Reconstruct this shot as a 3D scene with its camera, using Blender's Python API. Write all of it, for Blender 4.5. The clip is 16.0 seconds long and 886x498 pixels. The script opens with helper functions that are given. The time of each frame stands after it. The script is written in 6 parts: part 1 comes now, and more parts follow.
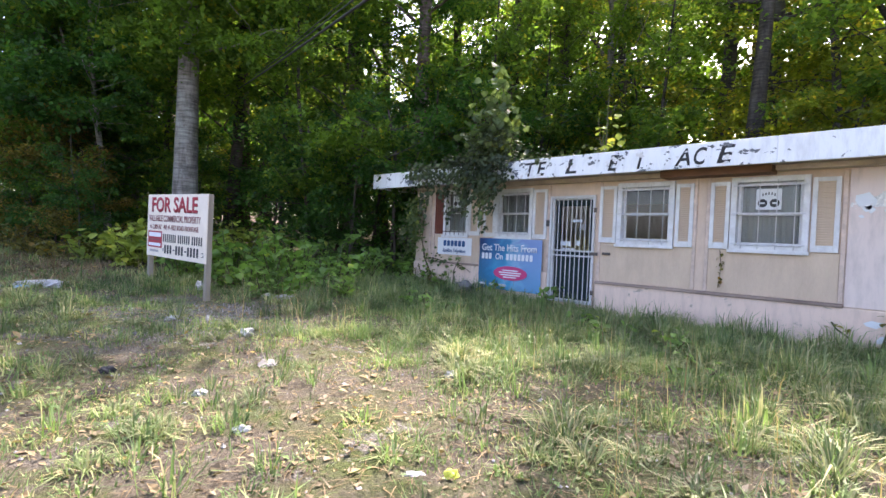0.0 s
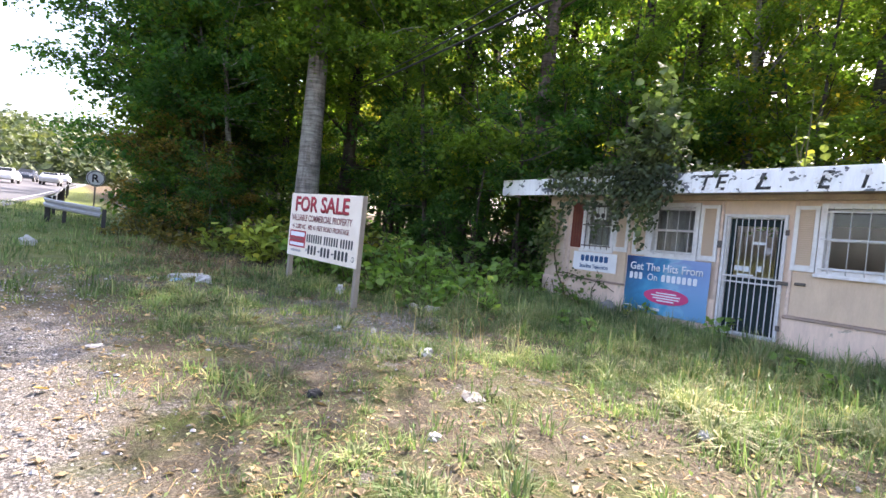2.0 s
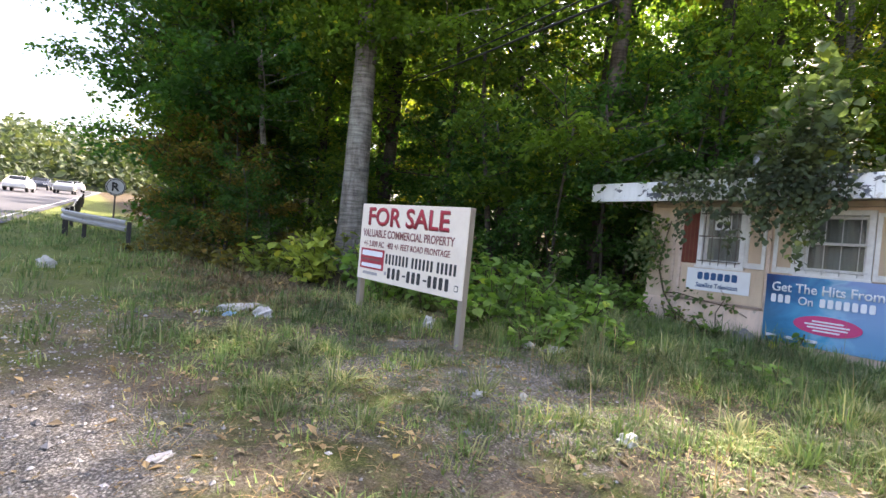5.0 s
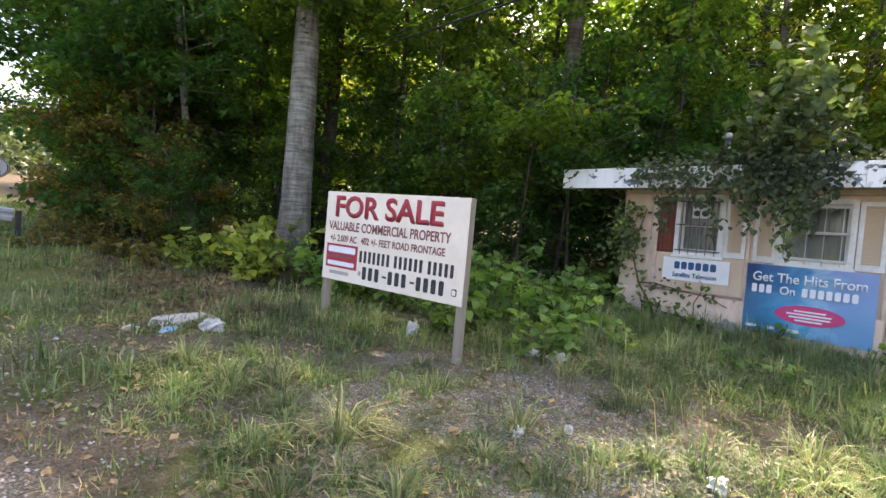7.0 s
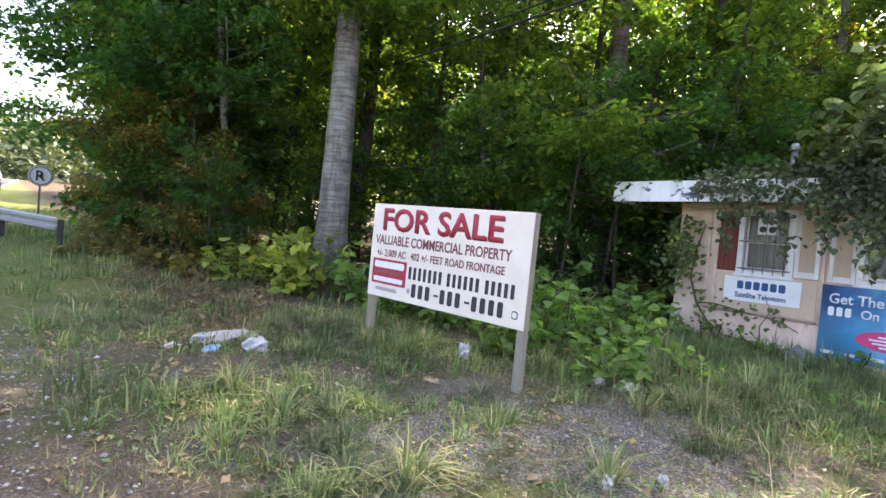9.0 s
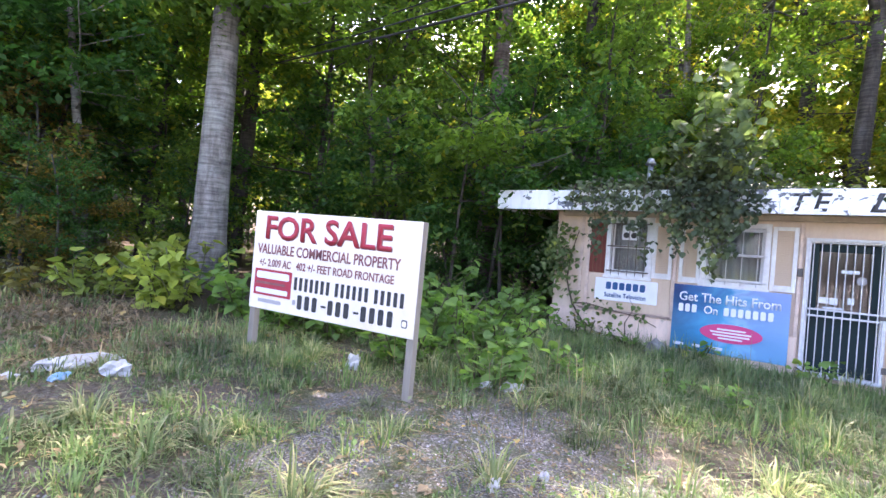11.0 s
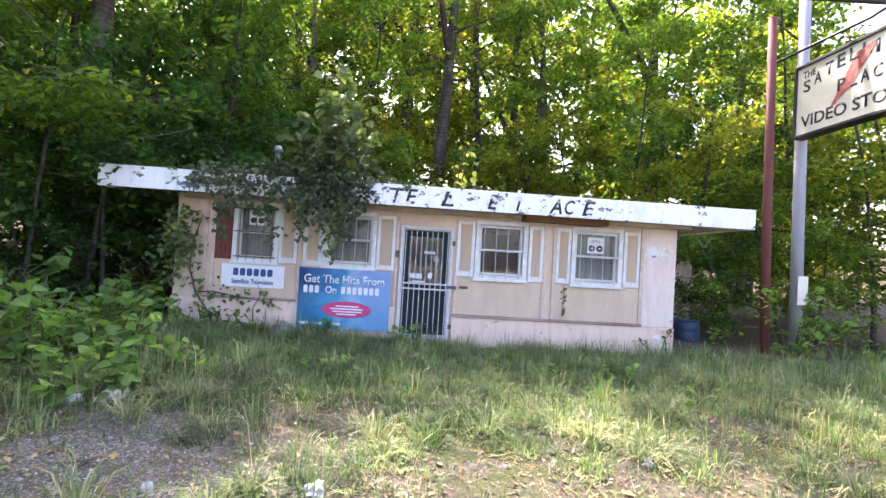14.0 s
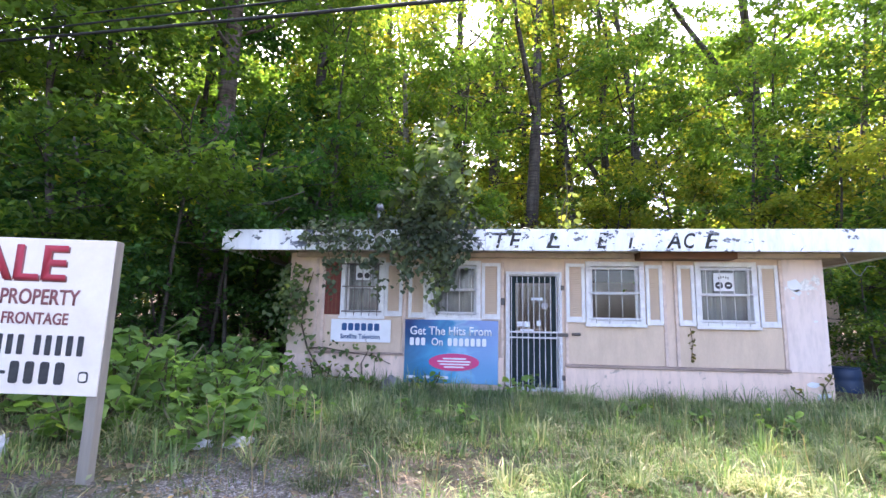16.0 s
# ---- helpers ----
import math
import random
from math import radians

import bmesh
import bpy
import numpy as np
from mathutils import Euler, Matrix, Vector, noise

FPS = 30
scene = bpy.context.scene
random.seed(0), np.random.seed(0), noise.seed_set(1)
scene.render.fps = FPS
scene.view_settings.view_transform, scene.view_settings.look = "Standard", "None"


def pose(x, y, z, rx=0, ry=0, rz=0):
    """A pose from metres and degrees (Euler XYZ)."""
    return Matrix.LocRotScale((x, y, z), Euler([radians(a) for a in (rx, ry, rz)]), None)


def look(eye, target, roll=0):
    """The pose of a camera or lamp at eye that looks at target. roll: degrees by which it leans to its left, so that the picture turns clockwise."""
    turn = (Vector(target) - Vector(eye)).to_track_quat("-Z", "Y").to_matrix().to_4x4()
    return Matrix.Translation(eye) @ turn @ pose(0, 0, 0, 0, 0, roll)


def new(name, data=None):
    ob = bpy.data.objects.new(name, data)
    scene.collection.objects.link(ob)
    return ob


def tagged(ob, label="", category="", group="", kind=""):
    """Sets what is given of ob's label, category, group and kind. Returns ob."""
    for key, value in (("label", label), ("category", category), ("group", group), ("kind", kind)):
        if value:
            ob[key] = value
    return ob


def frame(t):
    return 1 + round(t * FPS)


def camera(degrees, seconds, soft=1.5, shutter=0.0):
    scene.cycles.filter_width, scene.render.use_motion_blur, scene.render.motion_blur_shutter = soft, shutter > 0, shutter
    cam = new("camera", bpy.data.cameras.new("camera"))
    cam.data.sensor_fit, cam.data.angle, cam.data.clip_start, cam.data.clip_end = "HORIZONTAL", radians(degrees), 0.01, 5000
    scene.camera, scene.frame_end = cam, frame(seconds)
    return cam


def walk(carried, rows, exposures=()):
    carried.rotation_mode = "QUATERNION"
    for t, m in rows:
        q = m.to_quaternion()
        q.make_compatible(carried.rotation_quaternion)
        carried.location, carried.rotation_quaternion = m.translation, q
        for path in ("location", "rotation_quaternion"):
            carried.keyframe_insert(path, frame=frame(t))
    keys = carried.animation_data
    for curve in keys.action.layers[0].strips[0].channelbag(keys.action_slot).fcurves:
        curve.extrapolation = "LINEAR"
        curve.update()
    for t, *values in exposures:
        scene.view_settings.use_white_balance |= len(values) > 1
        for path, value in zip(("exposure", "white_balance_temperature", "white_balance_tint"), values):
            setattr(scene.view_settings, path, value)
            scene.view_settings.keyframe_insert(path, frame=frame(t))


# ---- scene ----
EXPOSURES = [(0, 2.2, 6600, 24), (1.5, 2.28, 6750, 23), (3.5, 2.28, 6900, 22), (6, 2.2, 7450, 21), (7, 2.25, 7500, 21), (8, 2.35, 7300, 21), (10.5, 2.9, 6500, 29), (11, 3.0, 6400, 30), (12.5, 2.7, 6600, 27), (14, 2.58, 6600, 27), (15, 2.95, 6250, 30), (16, 2.7, 6300, 29)]   # the camera brightens as it turns
cam = camera(82.7, 16.0)
PATH = [
    (0, (0.126, -0.15, 1.469), (-1.283, 1.268, 1.429), 2.4),
    (0.5, (-0.258, -0.369, 1.508), (-1.719, 0.997, 1.515), 4.3),
    (1, (-0.629, -0.627, 1.531), (-2.099, 0.728, 1.554), 5.7),
    (1.5, (-1.067, -0.686, 1.523), (-2.609, 0.588, 1.517), 4.1),
    (2, (-1.453, -0.794, 1.523), (-3.042, 0.42, 1.477), 5.5),
    (2.5, (-1.89, -0.914, 1.567), (-3.484, 0.292, 1.499), 6.4),
    (3, (-2.32, -0.88, 1.611), (-3.978, 0.238, 1.601), 5.9),
    (3.5, (-2.751, -1.007, 1.589), (-4.428, 0.083, 1.589), 7.3),
    (6, (-4.551, -0.948, 1.688), (-6.072, 0.348, 1.599), 3.4),
    (6.5, (-4.904, -0.997, 1.708), (-6.368, 0.361, 1.605), 3.8),
    (7, (-5.175, -0.994, 1.726), (-6.584, 0.423, 1.642), 4.4),
    (7.5, (-5.378, -0.873, 1.753), (-6.827, 0.505, 1.704), 4.0),
    (8, (-5.576, -0.926, 1.74), (-7.061, 0.412, 1.689), 5.0),
    (10.5, (-5.77, -0.99, 1.805), (-7.152, 0.455, 1.759), 5.0),
    (11, (-5.731, -0.944, 1.815), (-6.891, 0.686, 1.815), 4.5),
    (11.5, (-5.693, -0.902, 1.82), (-6.588, 0.885, 1.862), 4.3),
    (12, (-5.646, -0.882, 1.813), (-6.308, 1.004, 1.886), 3.7),
    (12.5, (-5.619, -0.874, 1.81), (-6.097, 1.066, 1.896), 3.4),
    (13, (-5.591, -0.855, 1.819), (-5.873, 1.123, 1.902), 3.2),
    (13.5, (-5.578, -0.844, 1.83), (-5.585, 1.155, 1.9), 3.4),
    (14, (-5.591, -0.867, 1.788), (-5.441, 1.127, 1.838), 3.5),
    (14.5, (-5.688, -0.736, 1.771), (-5.806, 1.26, 1.794), 2.6),
    (15, (-5.698, -0.562, 1.75), (-5.908, 1.421, 1.907), -3.3),
    (15.5, (-5.777, -0.534, 1.707), (-5.967, 1.438, 1.976), -1.1),
    (16, (-5.858, -0.574, 1.472), (-6.069, 1.394, 1.763), 1.1),
]
walk(cam, [(t, look(eye, target, roll)) for t, eye, target, roll in PATH], EXPOSURES)

# ---- light ----
SUN_AZ, SUN_EL = 15.0, 50.0   # degrees towards -x from +y, and above the horizon
world = bpy.data.worlds.new("world")
scene.world = world
world.use_nodes = True
wn = world.node_tree.nodes
sky = wn.new("ShaderNodeTexSky")
sky.sky_type, sky.sun_disc = "NISHITA", False
sky.sun_elevation, sky.sun_rotation = radians(SUN_EL), radians(-SUN_AZ)
sky.air_density, sky.dust_density, sky.ozone_density = 1.0, 4.0, 1.0
wn["Background"].inputs["Strength"].default_value = 0.16
world.node_tree.links.new(sky.outputs[0], wn["Background"].inputs[0])
sun = new("sun", bpy.data.lights.new("sun", "SUN"))
sun.data.energy, sun.data.angle, sun.data.color = 4.0, radians(0.6), (1.0, 0.94, 0.84)
sd = Vector((-math.sin(radians(SUN_AZ)) * math.cos(radians(SUN_EL)), math.cos(radians(SUN_AZ)) * math.cos(radians(SUN_EL)), math.sin(radians(SUN_EL))))
sun.matrix_world = look(sd * 60, (0, 0, 0))

# ---- materials ----


class Mat:
    """A small builder of node materials."""

    def __init__(self, name, rough=0.8, metal=0.0, spec=0.3):
        self.m = bpy.data.materials.new(name)
        self.m.use_nodes = True
        self.t = self.m.node_tree
        self.b = self.t.nodes["Principled BSDF"]
        self.b.inputs["Roughness"].default_value = rough
        self.b.inputs["Metallic"].default_value = metal
        self.b.inputs["Specular IOR Level"].default_value = spec
        self.co = self.t.nodes.new("ShaderNodeTexCoord").outputs["Object"]

    def add(self, kind):
        return self.t.nodes.new(kind)

    def link(self, a, b):
        self.t.links.new(a, b)

    def noise(self, scale, detail=4, rough=0.6, stretch=None, dist=0.0):
        n = self.add("ShaderNodeTexNoise")
        n.inputs["Scale"].default_value, n.inputs["Detail"].default_value = scale, detail
        n.inputs["Roughness"].default_value, n.inputs["Distortion"].default_value = rough, dist
        src = self.co
        if stretch:
            mp = self.add("ShaderNodeMapping")
            mp.inputs["Scale"].default_value = stretch
            self.link(src, mp.inputs["Vector"])
            src = mp.outputs[0]
        self.link(src, n.inputs["Vector"])
        return n.outputs["Fac"]

    def ramp(self, fac, *stops):
        r = self.add("ShaderNodeValToRGB")
        e = r.color_ramp.elements
        while len(e) < len(stops):
            e.new(0.5)
        for k, (p, c) in zip(e, stops):
            k.position, k.color = p, (*c, 1) if len(c) == 3 else c
        self.link(fac, r.inputs[0])
        return r.outputs[0]

    def mix(self, fac, a, b, how="MIX"):
        m = self.add("ShaderNodeMix")
        m.data_type, m.blend_type = "RGBA", how
        for sock, v in ((m.inputs[0], fac), (m.inputs[6], a), (m.inputs[7], b)):
            if isinstance(v, (int, float)):
                sock.default_value = v
            elif isinstance(v, tuple):
                sock.default_value = (*v, 1)
            else:
                self.link(v, sock)
        return m.outputs[2]

    def color(self, c):
        if isinstance(c, tuple):
            self.b.inputs["Base Color"].default_value = (*c, 1)
        else:
            self.link(c, self.b.inputs["Base Color"])
        return self

    def bump(self, fac, strength=0.3, dist=0.01):
        b = self.add("ShaderNodeBump")
        b.inputs["Strength"].default_value, b.inputs["Distance"].default_value = strength, dist
        self.link(fac, b.inputs["Height"])
        self.link(b.outputs[0], self.b.inputs["Normal"])
        return self

    def done(self):
        return self.m


def worn(name, base, dark, scale=6.0, rough=0.75, grain=60.0, amount=0.5, bump=0.25, stretch=None, metal=0.0):
    """A painted or weathered surface: stains at a large scale, grain at a small one."""
    m = Mat(name, rough, metal)
    stain = m.ramp(m.noise(scale, 6, 0.65, stretch), (0.35, (0, 0, 0)), (0.75, (1, 1, 1)))
    grain_f = m.noise(grain, 3, 0.6, stretch)
    c = m.mix(stain, base, tuple(b * (1 - amount) + d * amount for b, d in zip(base, dark)))
    c = m.mix(0.25, c, m.ramp(grain_f, (0.3, (0.45, 0.45, 0.45)), (0.7, (0.62, 0.62, 0.62))), "OVERLAY")
    return m.color(c).bump(grain_f, bump, 0.004).done()


def peeling(name, paint, under, low=0.56, high=0.58, scale=2.2, stretch=None):
    """White paint that has flaked off in patches with sharp edges."""
    m = Mat(name, 0.6)
    patch = m.noise(scale, 8, 0.62, stretch, 0.6)
    mask = m.ramp(patch, (low, (0, 0, 0)), (high, (1, 1, 1)))
    dirt = m.ramp(m.noise(9, 6, 0.7, (1, 1, 0.25)), (0.45, (0, 0, 0)), (0.85, (1, 1, 1)))
    c = m.mix(dirt, paint, tuple(p * 0.72 for p in paint))
    c = m.mix(mask, c, m.ramp(m.noise(30, 4), (0.3, under), (0.7, tuple(u * 1.7 for u in under))))
    inv = m.ramp(patch, (low, (1, 1, 1)), (high, (0, 0, 0)))
    return m.color(c).bump(inv, 0.5, 0.004).done()


def leaf_mat(name, dark, light, odd, odd_share=0.04, glow=0.42, through_tint=(1.45, 1.5, 0.72)):
    """Foliage: varied leaf by leaf, with lit and shaded clumps put into the colour, and lit through from behind."""
    m = Mat(name, 0.55, 0.0, 0.25)
    rnd = m.add("ShaderNodeNewGeometry").outputs["Random Per Island"]
    tree = m.add("ShaderNodeObjectInfo").outputs["Random"]
    big = m.noise(0.5, 3, 0.6)
    # warm bright clumps and cool dark hollows: light and shade painted into the leaf colour
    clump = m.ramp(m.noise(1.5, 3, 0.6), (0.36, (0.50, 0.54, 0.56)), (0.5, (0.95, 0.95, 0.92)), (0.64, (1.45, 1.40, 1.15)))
    c = m.ramp(rnd, (0.0, dark), (1.0 - odd_share * 1.4, light), (1.0 - odd_share, odd))
    c = m.mix(m.ramp(big, (0.3, (0, 0, 0)), (0.7, (1, 1, 1))), c, m.mix(0.55, c, tuple(min(1, v * 1.25) for v in light)))
    c = m.mix(m.ramp(tree, (0.0, (0, 0, 0)), (1.0, (0.5, 0.5, 0.5))), c, m.mix(1.0, c, (0.95, 0.93, 0.65), "MULTIPLY"))
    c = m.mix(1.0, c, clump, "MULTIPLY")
    m.color(c)
    tr = m.add("ShaderNodeBsdfTranslucent")
    m.link(m.mix(1.0, m.mix(0.5, c, light, "ADD"), through_tint, "MULTIPLY"), tr.inputs[0])
    mixer = m.add("ShaderNodeMixShader")
    mixer.inputs[0].default_value = glow
    m.link(m.b.outputs[0], mixer.inputs[1])
    m.link(tr.outputs[0], mixer.inputs[2])
    m.link(mixer.outputs[0], m.t.nodes["Material Output"].inputs[0])
    return m.done()


STUCCO = worn("stucco", (0.74, 0.57, 0.44), (0.30, 0.22, 0.17), 3.0, 0.9, 70, 0.45, 0.45, (1, 1, 0.45))
SKIRT = peeling("skirt_paint", (0.80, 0.60, 0.48), (0.34, 0.27, 0.21), 0.63, 0.66, 2.6, (1, 1, 1.6))
PANEL = worn("panel_paint", (0.68, 0.52, 0.38), (0.38, 0.28, 0.21), 3.4, 0.85, 60, 0.5, 0.3, (1, 1, 0.3))
TRIM = worn("trim_paint", (0.78, 0.77, 0.76), (0.36, 0.31, 0.27), 8.0, 0.6, 80, 0.45, 0.2)
BATTEN = worn("batten_paint", (0.74, 0.57, 0.47), (0.30, 0.22, 0.17), 8.0, 0.8, 60, 0.6, 0.3)
LEDGE = worn("ledge_wood", (0.42, 0.31, 0.26), (0.12, 0.08, 0.06), 6.0, 0.9, 50, 0.8, 0.5, (0.3, 1, 1))
FASCIA = peeling("fascia_paint", (0.86, 0.87, 0.88), (0.10, 0.11, 0.12), 0.60, 0.61, 2.8, (1, 1, 1.4))
FASCIA_WORN = peeling("fascia_paint_worn", (0.86, 0.87, 0.88), (0.10, 0.11, 0.13), 0.56, 0.57, 3.4, (1, 1, 1.4))
FLAKED = worn("flaked_board", (0.20, 0.21, 0.22), (0.09, 0.09, 0.10), 9.0, 0.85, 60, 0.7, 0.3)
CORNER = peeling("corner_paint", (0.78, 0.64, 0.57), (0.55, 0.53, 0.50), 0.60, 0.61, 1.6)
ROT = worn("rotten_board", (0.22, 0.11, 0.06), (0.07, 0.04, 0.03), 6.0, 0.9, 40, 0.8, 0.6, (0.3, 1, 1))
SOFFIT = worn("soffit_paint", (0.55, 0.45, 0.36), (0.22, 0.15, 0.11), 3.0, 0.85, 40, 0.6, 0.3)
ROOFING = worn("roofing", (0.10, 0.10, 0.095), (0.05, 0.05, 0.04), 2.0, 0.95, 80, 0.6, 0.5)
RED = worn("red_shutter", (0.17, 0.040, 0.025), (0.08, 0.02, 0.015), 5.0, 0.7, 50, 0.6, 0.3)
IRON = worn("white_iron", (0.66, 0.66, 0.67), (0.25, 0.17, 0.12), 12.0, 0.45, 90, 0.35, 0.15)
DARKIRON = worn("dark_iron", (0.10, 0.095, 0.09), (0.18, 0.10, 0.06), 9.0, 0.55, 90, 0.5, 0.3)
DOORMAT = worn("door_paint", (0.012, 0.027, 0.028), (0.02, 0.03, 0.03), 3.0, 0.75, 60, 0.5, 0.1)
# near-black so the room behind the glass looks unlit: its shade is in the colour
INNER_UNLIT = worn("unlit_inner_wall", (0.055, 0.058, 0.06), (0.04, 0.043, 0.045), 2.0, 0.9, 40, 0.5, 0.1)
CURTAIN = worn("curtain_cloth", (0.25, 0.26, 0.26), (0.18, 0.17, 0.16), 3.0, 0.9, 30, 0.6, 0.2, (6, 6, 0.4))
SIGNWHITE = worn("sign_board", (0.86, 0.77, 0.66), (0.52, 0.42, 0.33), 1.8, 0.6, 40, 0.4, 0.05)
POST = worn("weathered_post", (0.30, 0.26, 0.21), (0.14, 0.12, 0.09), 8.0, 0.9, 40, 0.7, 0.5, (1, 1, 0.12))
SIGNRED = worn("sign_red", (0.42, 0.035, 0.055), (0.30, 0.06, 0.07), 9.0, 0.6, 60, 0.5, 0.05)
BROWNINK = worn("faded_brown_ink", (0.22, 0.07, 0.07), (0.34, 0.18, 0.16), 9.0, 0.7, 60, 0.5, 0.05)
BLACKINK = worn("black_ink", (0.03, 0.03, 0.032), (0.09, 0.09, 0.09), 12.0, 0.6, 60, 0.5, 0.05)
GREYINK = worn("grey_ink", (0.40, 0.37, 0.37), (0.30, 0.28, 0.28), 12.0, 0.6, 60, 0.5, 0.05)
BLUEINK = worn("blue_ink", (0.015, 0.075, 0.20), (0.04, 0.10, 0.2), 12.0, 0.5, 60, 0.5, 0.05)
WHITEINK = worn("white_ink", (0.78, 0.80, 0.84), (0.6, 0.64, 0.70), 12.0, 0.5, 60, 0.4, 0.05)
PINKINK = worn("pink_ink", (0.62, 0.06, 0.19), (0.5, 0.08, 0.2), 5.0, 0.5, 60, 0.4, 0.05)
BOARD = worn("plastic_board", (0.78, 0.79, 0.80), (0.5, 0.5, 0.5), 3.0, 0.45, 60, 0.3, 0.05)
GALV = worn("galvanised", (0.30, 0.31, 0.33), (0.22, 0.21, 0.20), 4.0, 0.45, 60, 0.6, 0.15, None, 0.6)
POLE = worn("grey_pole", (0.36, 0.36, 0.38), (0.18, 0.17, 0.17), 3.0, 0.7, 50, 0.7, 0.3, (1, 1, 0.2))
RUST = worn("red_oxide", (0.17, 0.055, 0.045), (0.08, 0.03, 0.025), 4.0, 0.75, 60, 0.6, 0.4, (1, 1, 0.2))
CREAM = worn("cream_acrylic", (0.72, 0.70, 0.56), (0.5, 0.46, 0.34), 1.5, 0.35, 60, 0.4, 0.02)
REDPAINT = worn("red_scrawl", (0.40, 0.05, 0.04), (0.62, 0.40, 0.34), 9.0, 0.5, 30, 0.7, 0.1)
BLACKMETAL = worn("black_metal", (0.025, 0.025, 0.027), (0.06, 0.05, 0.045), 5.0, 0.5, 60, 0.5, 0.1)
WIRE = worn("wire_sheath", (0.02, 0.02, 0.02), (0.05, 0.05, 0.05), 5.0, 0.6, 60, 0.5, 0.05)
BARREL = worn("blue_plastic", (0.022, 0.05, 0.11), (0.05, 0.07, 0.10), 4.0, 0.45, 60, 0.6, 0.1)
PLASTIC = worn("white_plastic", (0.50, 0.50, 0.50), (0.22, 0.20, 0.18), 14.0, 0.4, 60, 0.5, 0.3)
BLUEPLASTIC = worn("blue_wrapper", (0.10, 0.28, 0.45), (0.5, 0.55, 0.6), 20.0, 0.35, 60, 0.6, 0.3)
YELLOWPLASTIC = worn("yellow_wrapper", (0.70, 0.72, 0.10), (0.5, 0.5, 0.1), 14.0, 0.5, 60, 0.4, 0.2)
STONE = worn("grey_stone", (0.26, 0.25, 0.24), (0.13, 0.12, 0.11), 5.0, 0.95, 40, 0.7, 0.6)
STEM_GREEN = worn("weed_stem", (0.10, 0.11, 0.05), (0.12, 0.08, 0.05), 8.0, 0.9, 40, 0.6, 0.3)
STEM = worn("vine_stem", (0.12, 0.085, 0.06), (0.05, 0.04, 0.03), 8.0, 0.95, 40, 0.6, 0.6)
TYRE = worn("tyre_rubber", (0.02, 0.02, 0.02), (0.05, 0.05, 0.05), 8.0, 0.85, 60, 0.4, 0.3)
CARWHITE = worn("white_car_paint", (0.72, 0.73, 0.74), (0.6, 0.6, 0.6), 2.0, 0.25, 60, 0.2, 0.0)
CARSILVER = worn("silver_car_paint", (0.38, 0.40, 0.42), (0.3, 0.3, 0.3), 2.0, 0.3, 60, 0.2, 0.0, None, 0.5)
CARDARK = worn("dark_car_paint", (0.05, 0.06, 0.08), (0.04, 0.04, 0.04), 2.0, 0.25, 60, 0.2, 0.0)
DARKGLASS = Mat("tinted_glass", 0.08, 0.0, 0.5).color((0.015, 0.018, 0.02)).done()
LAMPGLASS = Mat("lamp_glass", 0.15, 0.0, 0.5).color((0.7, 0.7, 0.68)).done()
_g = Mat("window_glass", 0.04, 0.0, 0.5).color((0.9, 0.93, 0.92))
_g.b.inputs["Transmission Weight"].default_value, _g.b.inputs["IOR"].default_value = 1.0, 1.45
GLASS = _g.done()


def bark_mat(name, base, dark, lichen=0.6):
    m = Mat(name, 0.95)
    ridges = m.noise(7, 6, 0.7, (1, 1, 0.22), 0.4)
    c = m.ramp(ridges, (0.3, dark), (0.7, base))
    c = m.mix(m.ramp(m.noise(1.3, 4), (0.45, (0, 0, 0)), (0.7, (1, 1, 1))), c, m.mix(lichen, c, (0.30, 0.31, 0.27)))
    c = m.mix(m.ramp(m.noise(2.4, 5, 0.7, (1, 1, 0.5)), (0.52, (0, 0, 0)), (0.68, (0.8, 0.8, 0.8))), c, dark)
    rings = m.noise(5, 3, 0.6, (0.4, 0.4, 4.0))
    c = m.mix(0.6, c, m.ramp(rings, (0.36, (0.22, 0.22, 0.22)), (0.62, (0.74, 0.74, 0.74))), "OVERLAY")
    return m.color(c).bump(ridges, 0.8, 0.03).done()


BARK = bark_mat("grey_bark", (0.29, 0.265, 0.235), (0.085, 0.072, 0.06), 0.75)
BARK_WARM = bark_mat("warm_bark", (0.20, 0.155, 0.13), (0.07, 0.052, 0.045), 0.2)
BARK_DARK = bark_mat("dark_bark", (0.095, 0.078, 0.062), (0.035, 0.029, 0.023), 0.15)
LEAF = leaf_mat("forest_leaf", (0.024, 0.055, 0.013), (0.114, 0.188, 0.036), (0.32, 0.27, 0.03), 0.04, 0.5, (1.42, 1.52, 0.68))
# the forest leaf darkened: the wood's shade is carried by this colour
LEAF_SHADED = leaf_mat("shade_leaf", (0.017, 0.050, 0.017), (0.055, 0.125, 0.034), (0.18, 0.22, 0.04), 0.02, 0.42, (1.2, 1.55, 0.65))
# turning leaves, brightened and yellowed further to stand for sunlit foliage
LEAF_YELLOW_LIT = leaf_mat("sunlit_turning_leaf", (0.060, 0.095, 0.016), (0.19, 0.22, 0.035), (0.45, 0.30, 0.04), 0.10, 0.52)
LEAF_VINE = leaf_mat("autumn_vine_leaf", (0.055, 0.060, 0.020), (0.175, 0.150, 0.045), (0.36, 0.20, 0.05), 0.16, 0.35)
LEAF_IVY = leaf_mat("ivy_leaf", (0.024, 0.040, 0.024), (0.080, 0.105, 0.056), (0.16, 0.18, 0.06), 0.04, 0.18, (1.0, 1.1, 0.9))
LEAF_WEED = leaf_mat("weed_leaf", (0.062, 0.130, 0.036), (0.165, 0.270, 0.075), (0.38, 0.37, 0.06), 0.04, 0.40, (1.25, 1.4, 0.75))
